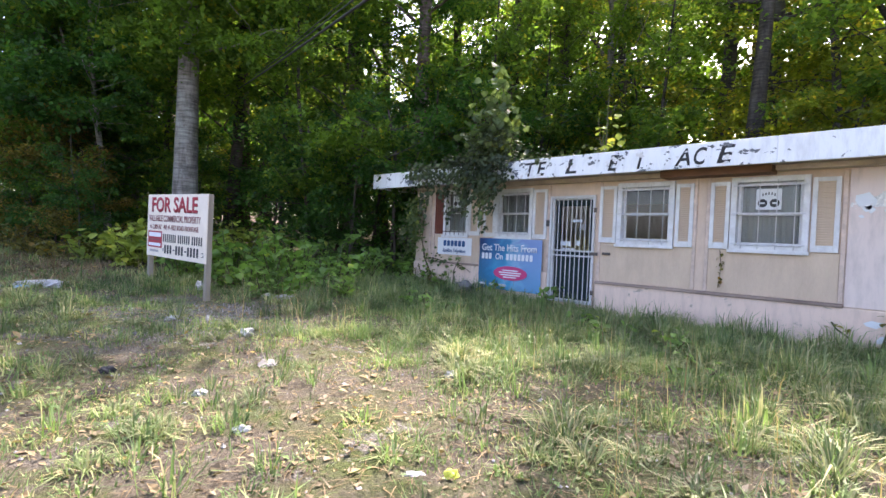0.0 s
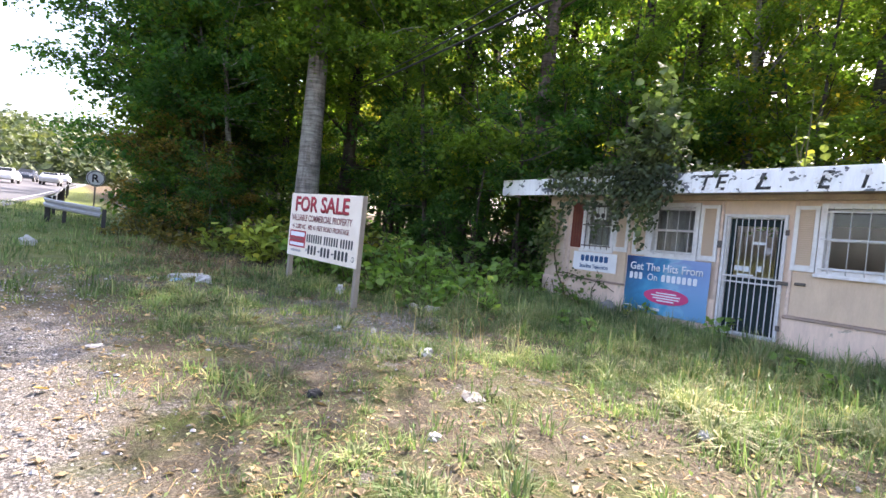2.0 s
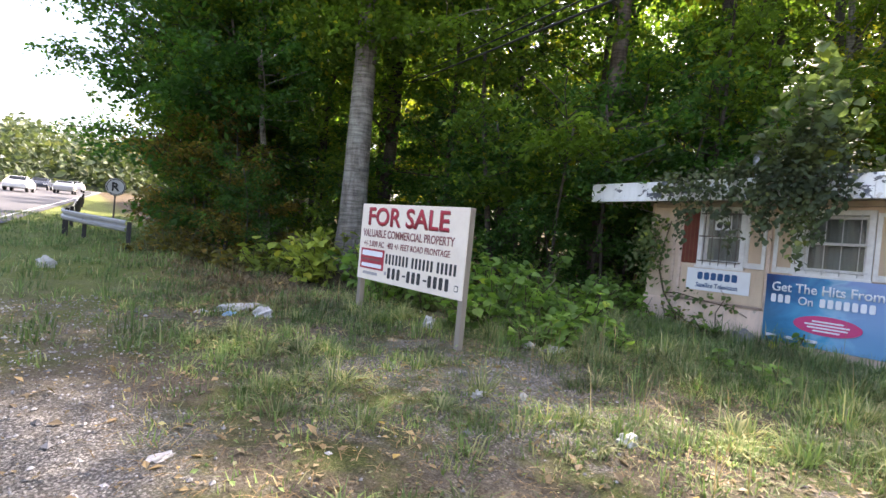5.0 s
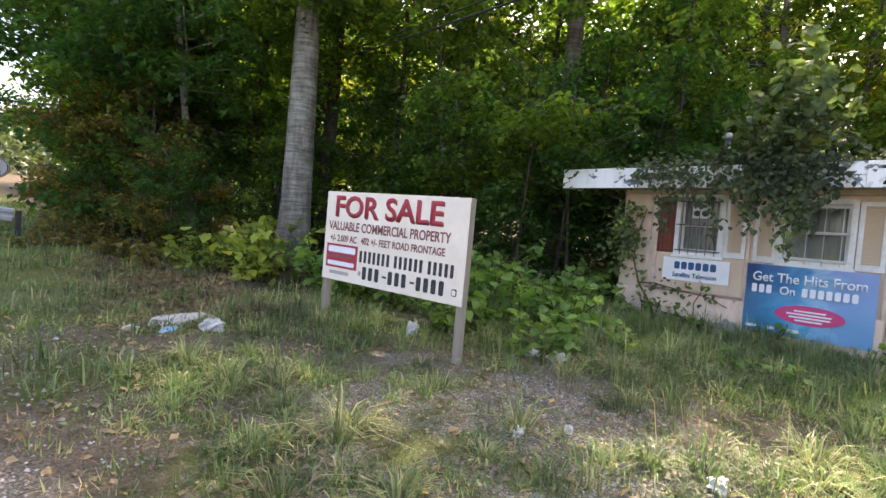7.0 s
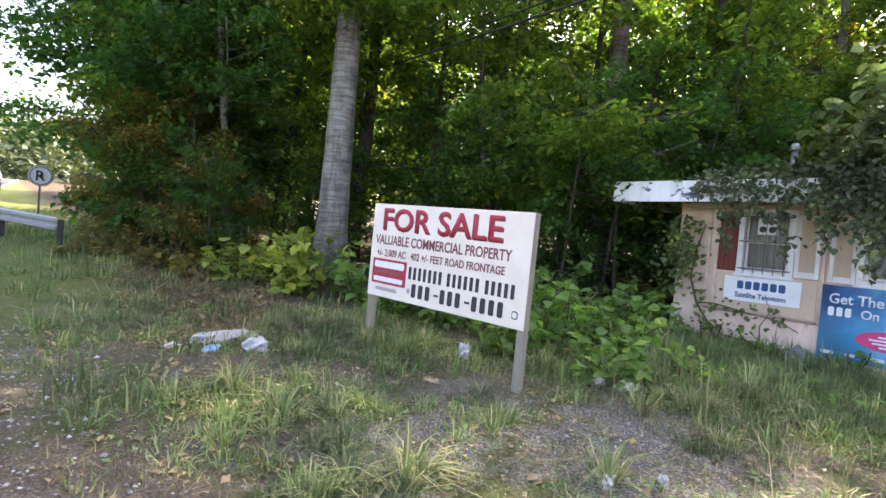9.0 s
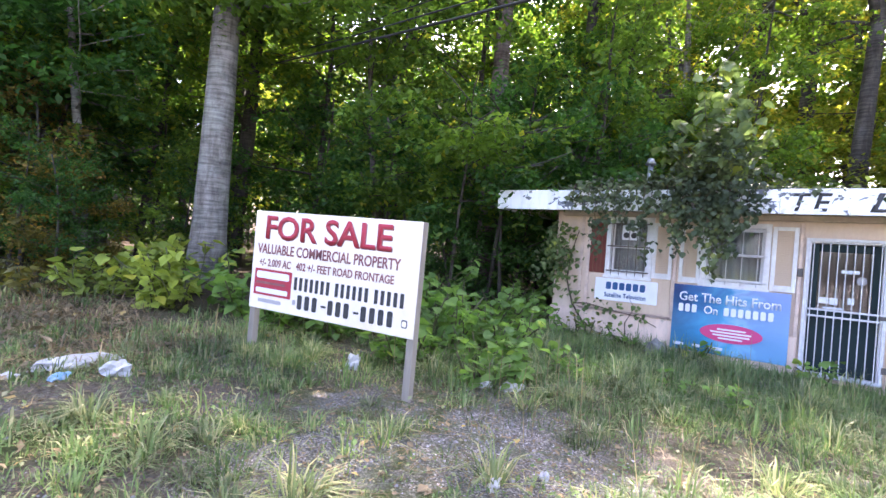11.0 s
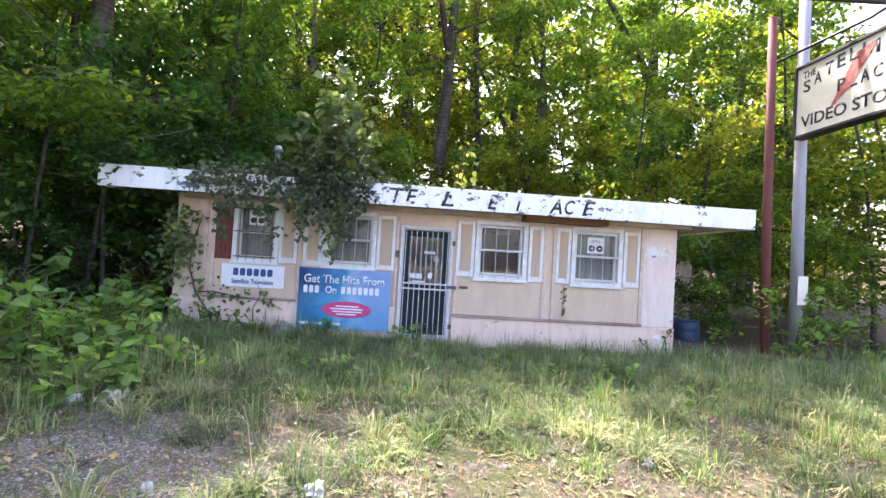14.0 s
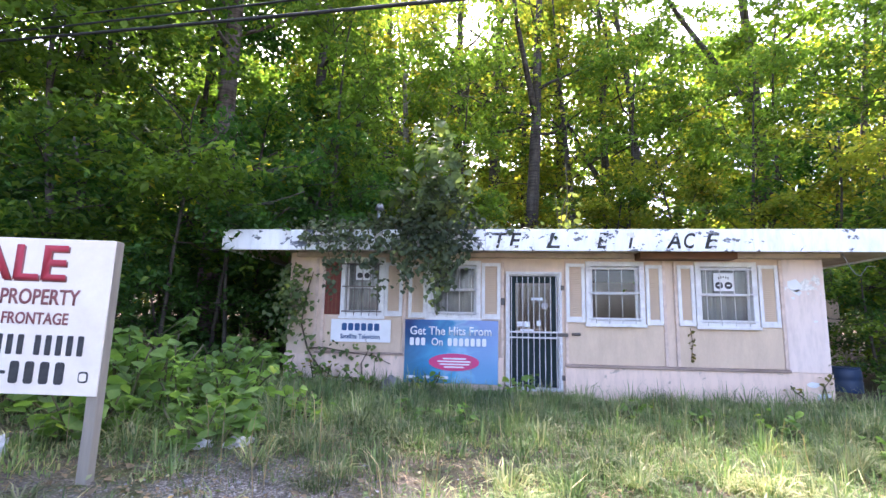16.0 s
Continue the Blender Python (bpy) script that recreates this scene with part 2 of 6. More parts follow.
LEAF_WEED_PALE = leaf_mat("pale_weed_leaf", (0.11, 0.16, 0.030), (0.30, 0.36, 0.075), (0.45, 0.36, 0.06), 0.08, 0.3, (1.1, 1.15, 0.8))
LEAF_SAPLING = leaf_mat("sapling_leaf", (0.045, 0.072, 0.036), (0.135, 0.180, 0.075), (0.30, 0.34, 0.07), 0.08, 0.32, (1.1, 1.25, 0.8))
# duller and bluer than the near leaves: distance haze put into the colour
LEAF_FAR_HAZED = leaf_mat("hazed_far_leaf", (0.040, 0.064, 0.042), (0.100, 0.130, 0.075), (0.18, 0.19, 0.09), 0.05, 0.15)
LITTERLEAF = leaf_mat("fallen_leaf", (0.10, 0.075, 0.05), (0.25, 0.19, 0.125), (0.42, 0.30, 0.09), 0.04, 0.1)
GRASS = leaf_mat("grass_blade", (0.022, 0.050, 0.018), (0.165, 0.245, 0.100), (0.36, 0.31, 0.22), 0.20, 0.25, (1.2, 1.3, 0.9))
PALEGRASS = leaf_mat("pale_grass_blade", (0.055, 0.085, 0.035), (0.215, 0.265, 0.130), (0.42, 0.37, 0.25), 0.25, 0.25, (1.1, 1.15, 0.95))
BRUSH = leaf_mat("dead_brush", (0.075, 0.052, 0.035), (0.22, 0.155, 0.10), (0.36, 0.27, 0.18), 0.12, 0.1)
DRYGRASS = leaf_mat("dry_stalk", (0.14, 0.105, 0.065), (0.30, 0.235, 0.145), (0.5, 0.4, 0.25), 0.1, 0.2)


def ground_mat():
    m = Mat("lot_ground", 0.95, 0.0, 0.2)
    fine = m.noise(45, 5, 0.7)
    dirt = m.ramp(fine, (0.3, (0.060, 0.050, 0.038)), (0.7, (0.205, 0.178, 0.135)))
    stones = m.add("ShaderNodeTexVoronoi")
    stones.inputs["Scale"].default_value = 62.0
    m.link(m.co, stones.inputs["Vector"])
    tone = m.add("ShaderNodeSeparateColor")
    m.link(stones.outputs["Color"], tone.inputs[0])
    gravel = m.ramp(tone.outputs[0], (0.0, (0.14, 0.138, 0.137)), (0.6, (0.31, 0.30, 0.28)), (1.0, (0.56, 0.545, 0.51)))
    gravel = m.mix(m.ramp(stones.outputs["Distance"], (0.35, (0, 0, 0)), (0.75, (0.8, 0.8, 0.8))), gravel, (0.075, 0.068, 0.062))
    gravel = m.mix(m.ramp(m.noise(3.0, 5, 0.7), (0.5, (0, 0, 0)), (0.7, (0.7, 0.7, 0.7))), gravel, dirt)
    moss = m.ramp(m.noise(60, 4), (0.3, (0.055, 0.075, 0.025)), (0.7, (0.13, 0.15, 0.05)))
    # a patch of gravel where vehicles turned
    dist = m.add("ShaderNodeVectorMath")
    dist.operation = "DISTANCE"
    m.link(m.co, dist.inputs[0])
    dist.inputs[1].default_value = (-7.9, 2.2, 0.0)
    edge = m.add("ShaderNodeMath")
    edge.operation = "MULTIPLY_ADD"
    m.link(m.noise(0.9, 6, 0.7), edge.inputs[0])
    edge.inputs[1].default_value = 3.0
    m.link(dist.outputs["Value"], edge.inputs[2])
    patch = m.add("ShaderNodeMapRange")
    m.link(edge.outputs[0], patch.inputs[0])
    patch.inputs[1].default_value, patch.inputs[2].default_value = 2.6, 3.4
    patch.inputs[3].default_value, patch.inputs[4].default_value = 1.0, 0.0
    c = m.mix(patch.outputs[0], dirt, gravel)
    c = m.mix(m.ramp(m.noise(0.9, 6, 0.7), (0.46, (0, 0, 0)), (0.60, (1, 1, 1))), c, moss)
    pale = m.ramp(m.noise(1.7, 6, 0.75), (0.57, (0, 0, 0)), (0.64, (1, 1, 1)))
    c = m.mix(pale, c, m.mix(0.35, gravel, dirt))
    sep = m.add("ShaderNodeSeparateXYZ")
    m.link(m.co, sep.inputs[0])
    # the gravel drive beside the road, and the lawn of the far verge
    add = m.add("ShaderNodeMath")
    add.operation = "ADD"
    m.link(sep.outputs[1], add.inputs[0])
    mul = m.add("ShaderNodeMath")
    mul.operation = "MULTIPLY"
    m.link(m.noise(0.7, 5, 0.6), mul.inputs[0])
    mul.inputs[1].default_value = 2.4
    m.link(mul.outputs[0], add.inputs[1])
    drive = m.add("ShaderNodeMapRange")
    m.link(add.outputs[0], drive.inputs[0])
    drive.inputs[1].default_value, drive.inputs[2].default_value = 0.45, 0.95
    drive.inputs[3].default_value, drive.inputs[4].default_value = 1.0, 0.0
    far = m.add("ShaderNodeMapRange")
    m.link(sep.outputs[0], far.inputs[0])
    far.inputs[1].default_value, far.inputs[2].default_value = -9.3, -8.1
    far.inputs[3].default_value, far.inputs[4].default_value = 0.0, 1.0
    both = m.add("ShaderNodeMath")
    both.operation = "MULTIPLY"
    m.link(drive.outputs[0], both.inputs[0])
    m.link(far.outputs[0], both.inputs[1])
    c = m.mix(both.outputs[0], c, gravel)
    lawn = m.ramp(m.noise(8, 5, 0.7), (0.3, (0.10, 0.14, 0.035)), (0.7, (0.22, 0.24, 0.07)))
    farlawn = m.add("ShaderNodeMapRange")
    m.link(sep.outputs[0], farlawn.inputs[0])
    farlawn.inputs[1].default_value, farlawn.inputs[2].default_value = -16.0, -11.0
    farlawn.inputs[3].default_value, farlawn.inputs[4].default_value = 1.0, 0.0
    litter = m.ramp(m.noise(25, 5, 0.7), (0.3, (0.045, 0.035, 0.022)), (0.7, (0.12, 0.09, 0.055)))
    wood = m.add("ShaderNodeMapRange")
    m.link(sep.outputs[1], wood.inputs[0])
    wood.inputs[1].default_value, wood.inputs[2].default_value = 0.6, 2.2
    c = m.mix(farlawn.outputs[0], c, m.mix(wood.outputs[0], lawn, litter))
    inwood = m.add("ShaderNodeMapRange")
    m.link(sep.outputs[1], inwood.inputs[0])
    inwood.inputs[1].default_value, inwood.inputs[2].default_value = 9.5, 11.5
    c = m.mix(inwood.outputs[0], c, litter)
    hill = m.add("ShaderNodeMapRange")
    m.link(sep.outputs[0], hill.inputs[0])
    hill.inputs[1].default_value, hill.inputs[2].default_value = -122.0, -112.0
    hill.inputs[3].default_value, hill.inputs[4].default_value = 1.0, 0.0
    c = m.mix(hill.outputs[0], c, (0.035, 0.05, 0.03))
    grit = m.ramp(m.noise(38, 6, 0.8), (0.34, (0.42, 0.41, 0.40)), (0.5, (0.95, 0.95, 0.95)), (0.68, (1.5, 1.48, 1.45)))
    c = m.mix(0.8, c, m.mix(1.0, c, grit, "MULTIPLY"))
    return m.color(c).bump(m.noise(70, 6, 0.75), 1.0, 0.03).done()


GROUND = ground_mat()
ASPHALT = worn("asphalt", (0.095, 0.097, 0.105), (0.065, 0.065, 0.07), 1.2, 0.9, 120, 0.6, 0.4)
LINEPAINT = worn("road_line", (0.70, 0.70, 0.68), (0.4, 0.4, 0.4), 5.0, 0.7, 60, 0.5, 0.1)


def banner_mat():
    """A printed vinyl banner: deep blue at one side, a pale cyan glow at the other."""
    m = Mat("banner_print", 0.35, 0.0, 0.4)
    sep = m.add("ShaderNodeSeparateXYZ")
    m.link(m.co, sep.inputs[0])
    a = m.add("ShaderNodeMath")
    a.operation = "MULTIPLY_ADD"
    m.link(m.noise(1.8, 3, 0.5, (1, 1, 1.6), 1.2), a.inputs[0])
    a.inputs[1].default_value = 1.3
    m.link(sep.outputs[0], a.inputs[2])
    r = m.add("ShaderNodeMapRange")
    m.link(a.outputs[0], r.inputs[0])
    r.inputs[1].default_value, r.inputs[2].default_value = -0.1, 1.0
    c = m.ramp(r.outputs[0], (0.0, (0.008, 0.03, 0.13)), (0.3, (0.015, 0.13, 0.34)), (0.55, (0.03, 0.25, 0.48)), (0.82, (0.26, 0.44, 0.64)), (1.0, (0.20, 0.30, 0.56)))
    z = m.add("ShaderNodeMapRange")
    m.link(sep.outputs[2], z.inputs[0])
    z.inputs[1].default_value, z.inputs[2].default_value = -0.6, 0.55
    c = m.mix(z.outputs[0], m.mix(0.5, c, (0.06, 0.40, 0.58)), c)
    return m.color(c).bump(m.noise(4, 2), 0.25, 0.02).done()


BANNER = banner_mat()

# ---- shaping helpers ----
rs = np.random.RandomState(7)


def ground_z(x, y):
    """The height of the ground: it climbs gently towards -x and the woods."""
    x, y = np.asarray(x, float), np.asarray(y, float)
    z = 0.06 + 0.033 * np.clip(-x - 4.3, 0, 110) + 0.012 * np.clip(-x - 14, 0, 100) + 0.015 * np.clip(y - 1.5, -8, 10)
    near = np.clip(1 - np.maximum(np.abs(x + 6) - 16, 0) / 12, 0, 1)
    return z + near * (0.018 * np.sin(1.7 * x + 0.6 * y) + 0.016 * np.sin(2.3 * y - 1.1 * x + 1) + 0.010 * np.sin(4.1 * x + 3.3 * y))


def gz(x, y):
    return float(ground_z(x, y))


def box_bm(bm, x0, x1, y0, y1, z0, z1, bevel=0.0):
    r = bmesh.ops.create_cube(bm, size=1.0, matrix=Matrix.LocRotScale(((x0 + x1) / 2, (y0 + y1) / 2, (z0 + z1) / 2), None, (abs(x1 - x0), abs(y1 - y0), abs(z1 - z0))))
    if bevel:
        es = list({e for v in r["verts"] for e in v.link_edges})
        bmesh.ops.bevel(bm, geom=es, offset=bevel, segments=1, affect="EDGES", profile=0.5)


def box(x0, x1, y0, y1, z0, z1, bevel=0.004):
    bm = bmesh.new()
    box_bm(bm, x0, x1, y0, y1, z0, z1, bevel)
    return bm


def cyl(r, depth, m=None, seg=14, r2=None, bevel=0.0):
    bm = bmesh.new()
    bmesh.ops.create_cone(bm, cap_ends=True, segments=seg, radius1=r, radius2=r if r2 is None else r2, depth=depth, matrix=m or Matrix())
    if bevel:
        es = [e for e in bm.edges if abs(e.verts[0].co.z - e.verts[1].co.z) < 1e-6 and m is None]
        bmesh.ops.bevel(bm, geom=es, offset=bevel, segments=2, affect="EDGES")
    for f in bm.faces:
        f.smooth = len(f.verts) == 4
    return bm


def mesh_of(name, bm, mat):
    me = bpy.data.meshes.new(name)
    bm.to_mesh(me)
    bm.free()
    me.materials.append(mat)
    return me


def part(name, bm, mat, parent=None, label=""):
    """Links a bmesh or mesh as one object, under a thing or a part."""
    me = bm if isinstance(bm, bpy.types.Mesh) else mesh_of(name, bm, mat)
    ob = new(name, me)
    if parent:
        ob.parent = parent
        ob.matrix_parent_inverse = parent.matrix_world.inverted() if parent.parent is None else (parent.parent.matrix_basis @ parent.matrix_parent_inverse @ parent.matrix_basis).inverted()
    return tagged(ob, label)


def thing(name, at, label, category, group="", kind=""):
    """An empty at a thing's base, whose parts are then built in world places."""
    ob = new(name)
    ob.empty_display_size = 0.1
    ob.matrix_basis = Matrix.Translation(at)
    bpy.context.view_layer.update()
    return tagged(ob, label, category, group, kind)


def raw_mesh(name, verts, tris, mat, smooth=False):
    """A mesh from arrays of triangles."""
    me = bpy.data.meshes.new(name)
    verts, tris = np.asarray(verts, np.float32), np.asarray(tris, np.int32)
    me.vertices.add(len(verts))
    me.vertices.foreach_set("co", verts.ravel())
    me.loops.add(tris.size)
    me.loops.foreach_set("vertex_index", tris.ravel())
    me.polygons.add(len(tris))
    me.polygons.foreach_set("loop_start", np.arange(0, tris.size, 3, dtype=np.int32))
    me.polygons.foreach_set("use_smooth", np.full(len(tris), smooth))
    me.update(calc_edges=True)
    me.validate()
    me.materials.append(mat)
    return me


def text_mesh(body, height, width, mat, name="lettering", depth=0.003, shear=0.0, bold=0.018):
    """Words as a mesh in the xz plane that faces -y, cap height and whole width given, starting at its lower corner."""
    cu = bpy.data.curves.new("words", "FONT")
    cu.body, cu.size, cu.extrude, cu.shear, cu.resolution_u, cu.offset = body, 1.0, 0.0, shear, 3, bold
    ob = new("words", cu)
    bpy.context.view_layer.update()
    me = bpy.data.meshes.new_from_object(ob.evaluated_get(bpy.context.evaluated_depsgraph_get()))
    bpy.data.objects.remove(ob)
    co = np.zeros(len(me.vertices) * 3, np.float32)
    me.vertices.foreach_get("co", co)
    co = co.reshape(-1, 3)
    lo, hi = co.min(0), co.max(0)
    co = (co - lo) / np.maximum(hi - lo, 1e-6)
    out = np.stack([co[:, 0] * width, np.zeros(len(co)), co[:, 1] * height], 1)
    me.vertices.foreach_set("co", out.ravel().astype(np.float32))
    bm = bmesh.new()
    bm.from_mesh(me)
    bpy.data.meshes.remove(me)
    g = bmesh.ops.extrude_face_region(bm, geom=bm.faces[:])
    bmesh.ops.translate(bm, verts=[v for v in g["geom"] if isinstance(v, bmesh.types.BMVert)], vec=(0, -depth, 0))
    bmesh.ops.recalc_face_normals(bm, faces=bm.faces[:])
    return mesh_of(name, bm, mat)


def tube(paths, mat, name, sides=8, smooth=True, first=0):
    """Round limbs along lists of (x, y, z, radius), joined into one mesh."""
    vs, ts, base = [], [], 0
    rest = sides
    for number, path in enumerate(paths):
        sides = first if first and number == 0 else rest
        ring = np.linspace(0, 2 * np.pi, sides, endpoint=False)
        p = np.asarray(path, float)
        n = len(p)
        d = np.gradient(p[:, :3], axis=0)
        d /= np.linalg.norm(d, axis=1)[:, None] + 1e-9
        ref = np.where(np.abs(d[:, 2:3]) > 0.9, np.array([[1.0, 0, 0]]), np.array([[0, 0, 1.0]]))
        a = np.cross(d, ref)
        a /= np.linalg.norm(a, axis=1)[:, None] + 1e-9
        b = np.cross(d, a)
        v = p[:, None, :3] + p[:, None, 3:4] * (np.cos(ring)[None, :, None] * a[:, None] + np.sin(ring)[None, :, None] * b[:, None])
        vs.append(v.reshape(-1, 3))
        for i in range(n - 1):
            for k in range(sides):
                q = base + i * sides + k
                r = base + i * sides + (k + 1) % sides
                ts += [(q, r, r + sides), (q, r + sides, q + sides)]
        for k in range(1, sides - 1):
            ts.append((base + (n - 1) * sides, base + (n - 1) * sides + k, base + (n - 1) * sides + k + 1))
            ts.append((base, base + k + 1, base + k))
        base += n * sides
    return raw_mesh(name, np.concatenate(vs), ts, mat, smooth)


# leaf outlines: along the leaf, across it, and its fold
OVAL = (np.array([(0, 0, 0), (0.5, 0.32, 0.07), (1, 0, -0.08), (0.5, -0.32, 0.07)]), np.array([(0, 2, 1), (0, 3, 2)]))
BROAD = (np.array([(0, 0, 0), (0.18, 0.42, 0.05), (0.55, 0.46, 0.08), (1, 0, -0.12), (0.55, -0.46, 0.08), (0.18, -0.42, 0.05), (0.5, 0, -0.02)]),
         np.array([(0, 6, 1), (1, 6, 2), (2, 6, 3), (3, 6, 4), (4, 6, 5), (5, 6, 0)]))


def leaves(name, at, size, mat, shape=OVAL, droop=0.3, tilt=0.5, rnd=rs, face=None):
    """Many single leaves, one at each place, each with a turn, droop and tilt of its own."""
    at = np.asarray(at, float)
    n = len(at)
    a, d, t = rnd.uniform(0, 2 * np.pi, n) if face is None else rnd.normal(face, 0.75, n), rnd.normal(droop, 0.35, n), rnd.normal(0, tilt, n)
    u = np.stack([np.cos(a) * np.cos(d), np.sin(a) * np.cos(d), -np.sin(d)], 1)
    s = np.stack([-np.sin(a), np.cos(a), np.zeros(n)], 1)
    w = np.cross(u, s)
    v = s * np.cos(t)[:, None] + w * np.sin(t)[:, None]
    w = np.cross(u, v)
    size = (np.broadcast_to(size, n) * rnd.uniform(0.65, 1.3, n))[:, None, None]
    tv, tf = shape
    vs = at[:, None] + size * (tv[None, :, :1] * u[:, None] + tv[None, :, 1:2] * v[:, None] + tv[None, :, 2:] * w[:, None])
    fs = tf[None] + (np.arange(n) * len(tv))[:, None, None]
    return raw_mesh(name, vs.reshape(-1, 3), fs.reshape(-1, 3), mat)


# ---- the ground, the road and the far hill ----
def axis(lo, hi, a, b, fine, grow=1.35):
    mid = np.arange(a, b + 1e-6, fine)
    left, right, s, p, q = [], [], fine, a, b
    while p > lo:
        s *= grow
        p -= min(s, 40)
        left.append(p)
    s = fine
    while q < hi:
        s *= grow
        q += min(s, 40)
        right.append(q)
    return np.concatenate([left[::-1], mid, right])


def sheet(name, xs, ys, zf, mat, smooth=True):
    gx, gy = np.meshgrid(xs, ys)
    v = np.stack([gx, gy, zf(gx, gy)], -1).reshape(-1, 3)
    nx = len(xs)
    i, j = np.meshgrid(np.arange(nx - 1), np.arange(len(ys) - 1))
    q = (j * nx + i).ravel()
    t = np.concatenate([np.stack([q, q + 1, q + nx + 1], 1), np.stack([q, q + nx + 1, q + nx], 1)])
    return raw_mesh(name, v, t, mat, smooth)


def land(x, y):
    z = ground_z(x, y)
    # the wooded hill far behind the road
    away = np.clip((-x - 112) / 60, 0, 1)
    added_bank = np.clip((y - 34) / 30, 0, 1) * np.clip((x + 60) / 15, 0, 1)    # an added rise behind the wood, closing the bright gap at the horizon
    z = z + 7 * added_bank * added_bank * (3 - 2 * added_bank)
    return z + 9 * (away ** 2 * (3 - 2 * away)) * np.clip(1 - (y - 10) / 60, 0.25, 1)


ground = part("ground", sheet("ground", axis(-420, 260, -15, 4, 0.16), axis(-320, 320, -2.5, 9.5, 0.16), land, GROUND), None)
tagged(ground, "patchy dirt, gravel and moss ground of an overgrown lot", "ground", kind="structure")


def road_edge(x):
    return -3.7 + 0.071 * (-22.3 - x)


def strip(name, x0, x1, off0, off1, lift, mat, step=2.0):
    xs = np.arange(x0, x1 + 0.1, step)
    v, t = [], []
    for i, x in enumerate(xs):
        for off in (off0, off1):
            y = road_edge(x) + off
            v.append((x, y, gz(x, road_edge(x)) + lift))
        if i:
            k = 2 * i
            t += [(k - 2, k - 1, k + 1), (k - 2, k + 1, k)]
    return raw_mesh(name, v, t, mat)


road = tagged(part("road", strip("road", -110, 30, -13.5, 0.5, 0.05, ASPHALT), None), "grey worn asphalt highway beside the lot", "road", kind="structure")
for off in (0.0, -9.2):
    tagged(part("road_line", strip("road_line", -110, 30, off - 0.05, off + 0.05, 0.056, LINEPAINT), None), "white painted line on the asphalt", "road line", kind="structure")

# crowns crowded over the far hill, each a dome of leaves
crowns, each = 430, 72
cy, cx = rs.uniform(-150, 60, crowns), -114 - 80 * rs.beta(1.1, 1.9, crowns)
ck = np.repeat(np.arange(crowns), each)
dome = rs.normal(0, 1, (crowns * each, 3))
dome /= np.linalg.norm(dome, axis=1)[:, None]
size = rs.uniform(3.2, 5.6, crowns)[ck]
dome *= (size * rs.uniform(0.75, 1.05, len(ck)))[:, None]
hp = np.stack([cx[ck], cy[ck], land(cx[ck], cy[ck]) + 0.95 * size], 1) + dome * np.array([1, 1, 1.15])
far_woods = part("far_woods", leaves("far_woods", hp, 1.6, LEAF_FAR_HAZED, OVAL, 0.4, 0.8), None)
tagged(far_woods, "green woods on a far hillside, haze tinted into the leaves", "woods", kind="stuff")
vx, vy = rs.uniform(-112, -60, 1400), rs.uniform(-45, -16, 1400)
verge = part("verge_shrubs", leaves("verge_shrubs", np.stack([vx, vy, ground_z(vx, vy) + rs.uniform(0, 1.2, 1400)], 1), 0.7, LEAF_YELLOW_LIT, OVAL, 0.2, 0.8), None)
tagged(verge, "yellow-green weeds along the far verge", "shrubs", kind="stuff")

# ---- the shop building ----
WY = 8.86            # the front face of the wall
X0, X1, DEPTH = -9.85, -0.18, 5.6
building = thing("store_building", (-5.0, WY, 0.2), "small abandoned flat-roofed shop of peach stucco with white trim", "building")


def wall_cells(x0, x1, z0, z1, y0, y1, holes):
    """One solid wall with openings through it."""
    bm = bmesh.new()
    xs = sorted({x0, x1, *(h[0] for h in holes), *(h[1] for h in holes)})
    zs = sorted({z0, z1, *(h[2] for h in holes), *(h[3] for h in holes)})
    grid = [[bm.verts.new((x, y0, z)) for z in zs] for x in xs]
    for i in range(len(xs) - 1):
        for j in range(len(zs) - 1):
            cx, cz = (xs[i] + xs[i + 1]) / 2, (zs[j] + zs[j + 1]) / 2
            if not any(h[0] < cx < h[1] and h[2] < cz < h[3] for h in holes):
                bm.faces.new((grid[i][j], grid[i + 1][j], grid[i + 1][j + 1], grid[i][j + 1]))
    bmesh.ops.delete(bm, geom=[v for v in bm.verts if not v.link_faces], context="VERTS")
    g = bmesh.ops.extrude_face_region(bm, geom=bm.faces[:])
    bmesh.ops.translate(bm, verts=[v for v in g["geom"] if isinstance(v, bmesh.types.BMVert)], vec=(0, y1 - y0, 0))
    bmesh.ops.recalc_face_normals(bm, faces=bm.faces[:])
    return bm


WINDOWS = [(-8.76, -8.02, 1.60, 2.66), (-7.10, -6.20, 1.60, 2.60), (-4.18, -3.26, 1.54, 2.60), (-2.27, -1.34, 1.53, 2.60)]
DOOR = (-5.66, -4.69, 0.30, 2.42)
part("front_wall", wall_cells(X0, X1, -0.2, 2.78, WY, WY + 0.2, WINDOWS + [DOOR]), STUCCO, building)
part("side_wall", box(X0, X0 + 0.2, WY + 0.2, WY + DEPTH, -0.2, 2.78), STUCCO, building)
part("side_wall", box(X1 - 0.2, X1, WY + 0.2, WY + DEPTH, -0.2, 2.78), STUCCO, building)
part("back_wall", box(X0 + 0.2, X1 - 0.2, WY + DEPTH - 0.2, WY + DEPTH, -0.2, 2.78), STUCCO, building)
part("inner_floor", box(X0 + 0.2, X1 - 0.2, WY + 0.2, WY + DEPTH - 0.2, -0.2, 0.34), INNER_UNLIT, building)
part("inner_ceiling", box(X0 + 0.2, X1 - 0.2, WY + 0.2, WY + DEPTH - 0.2, 2.70, 2.74), INNER_UNLIT, building)
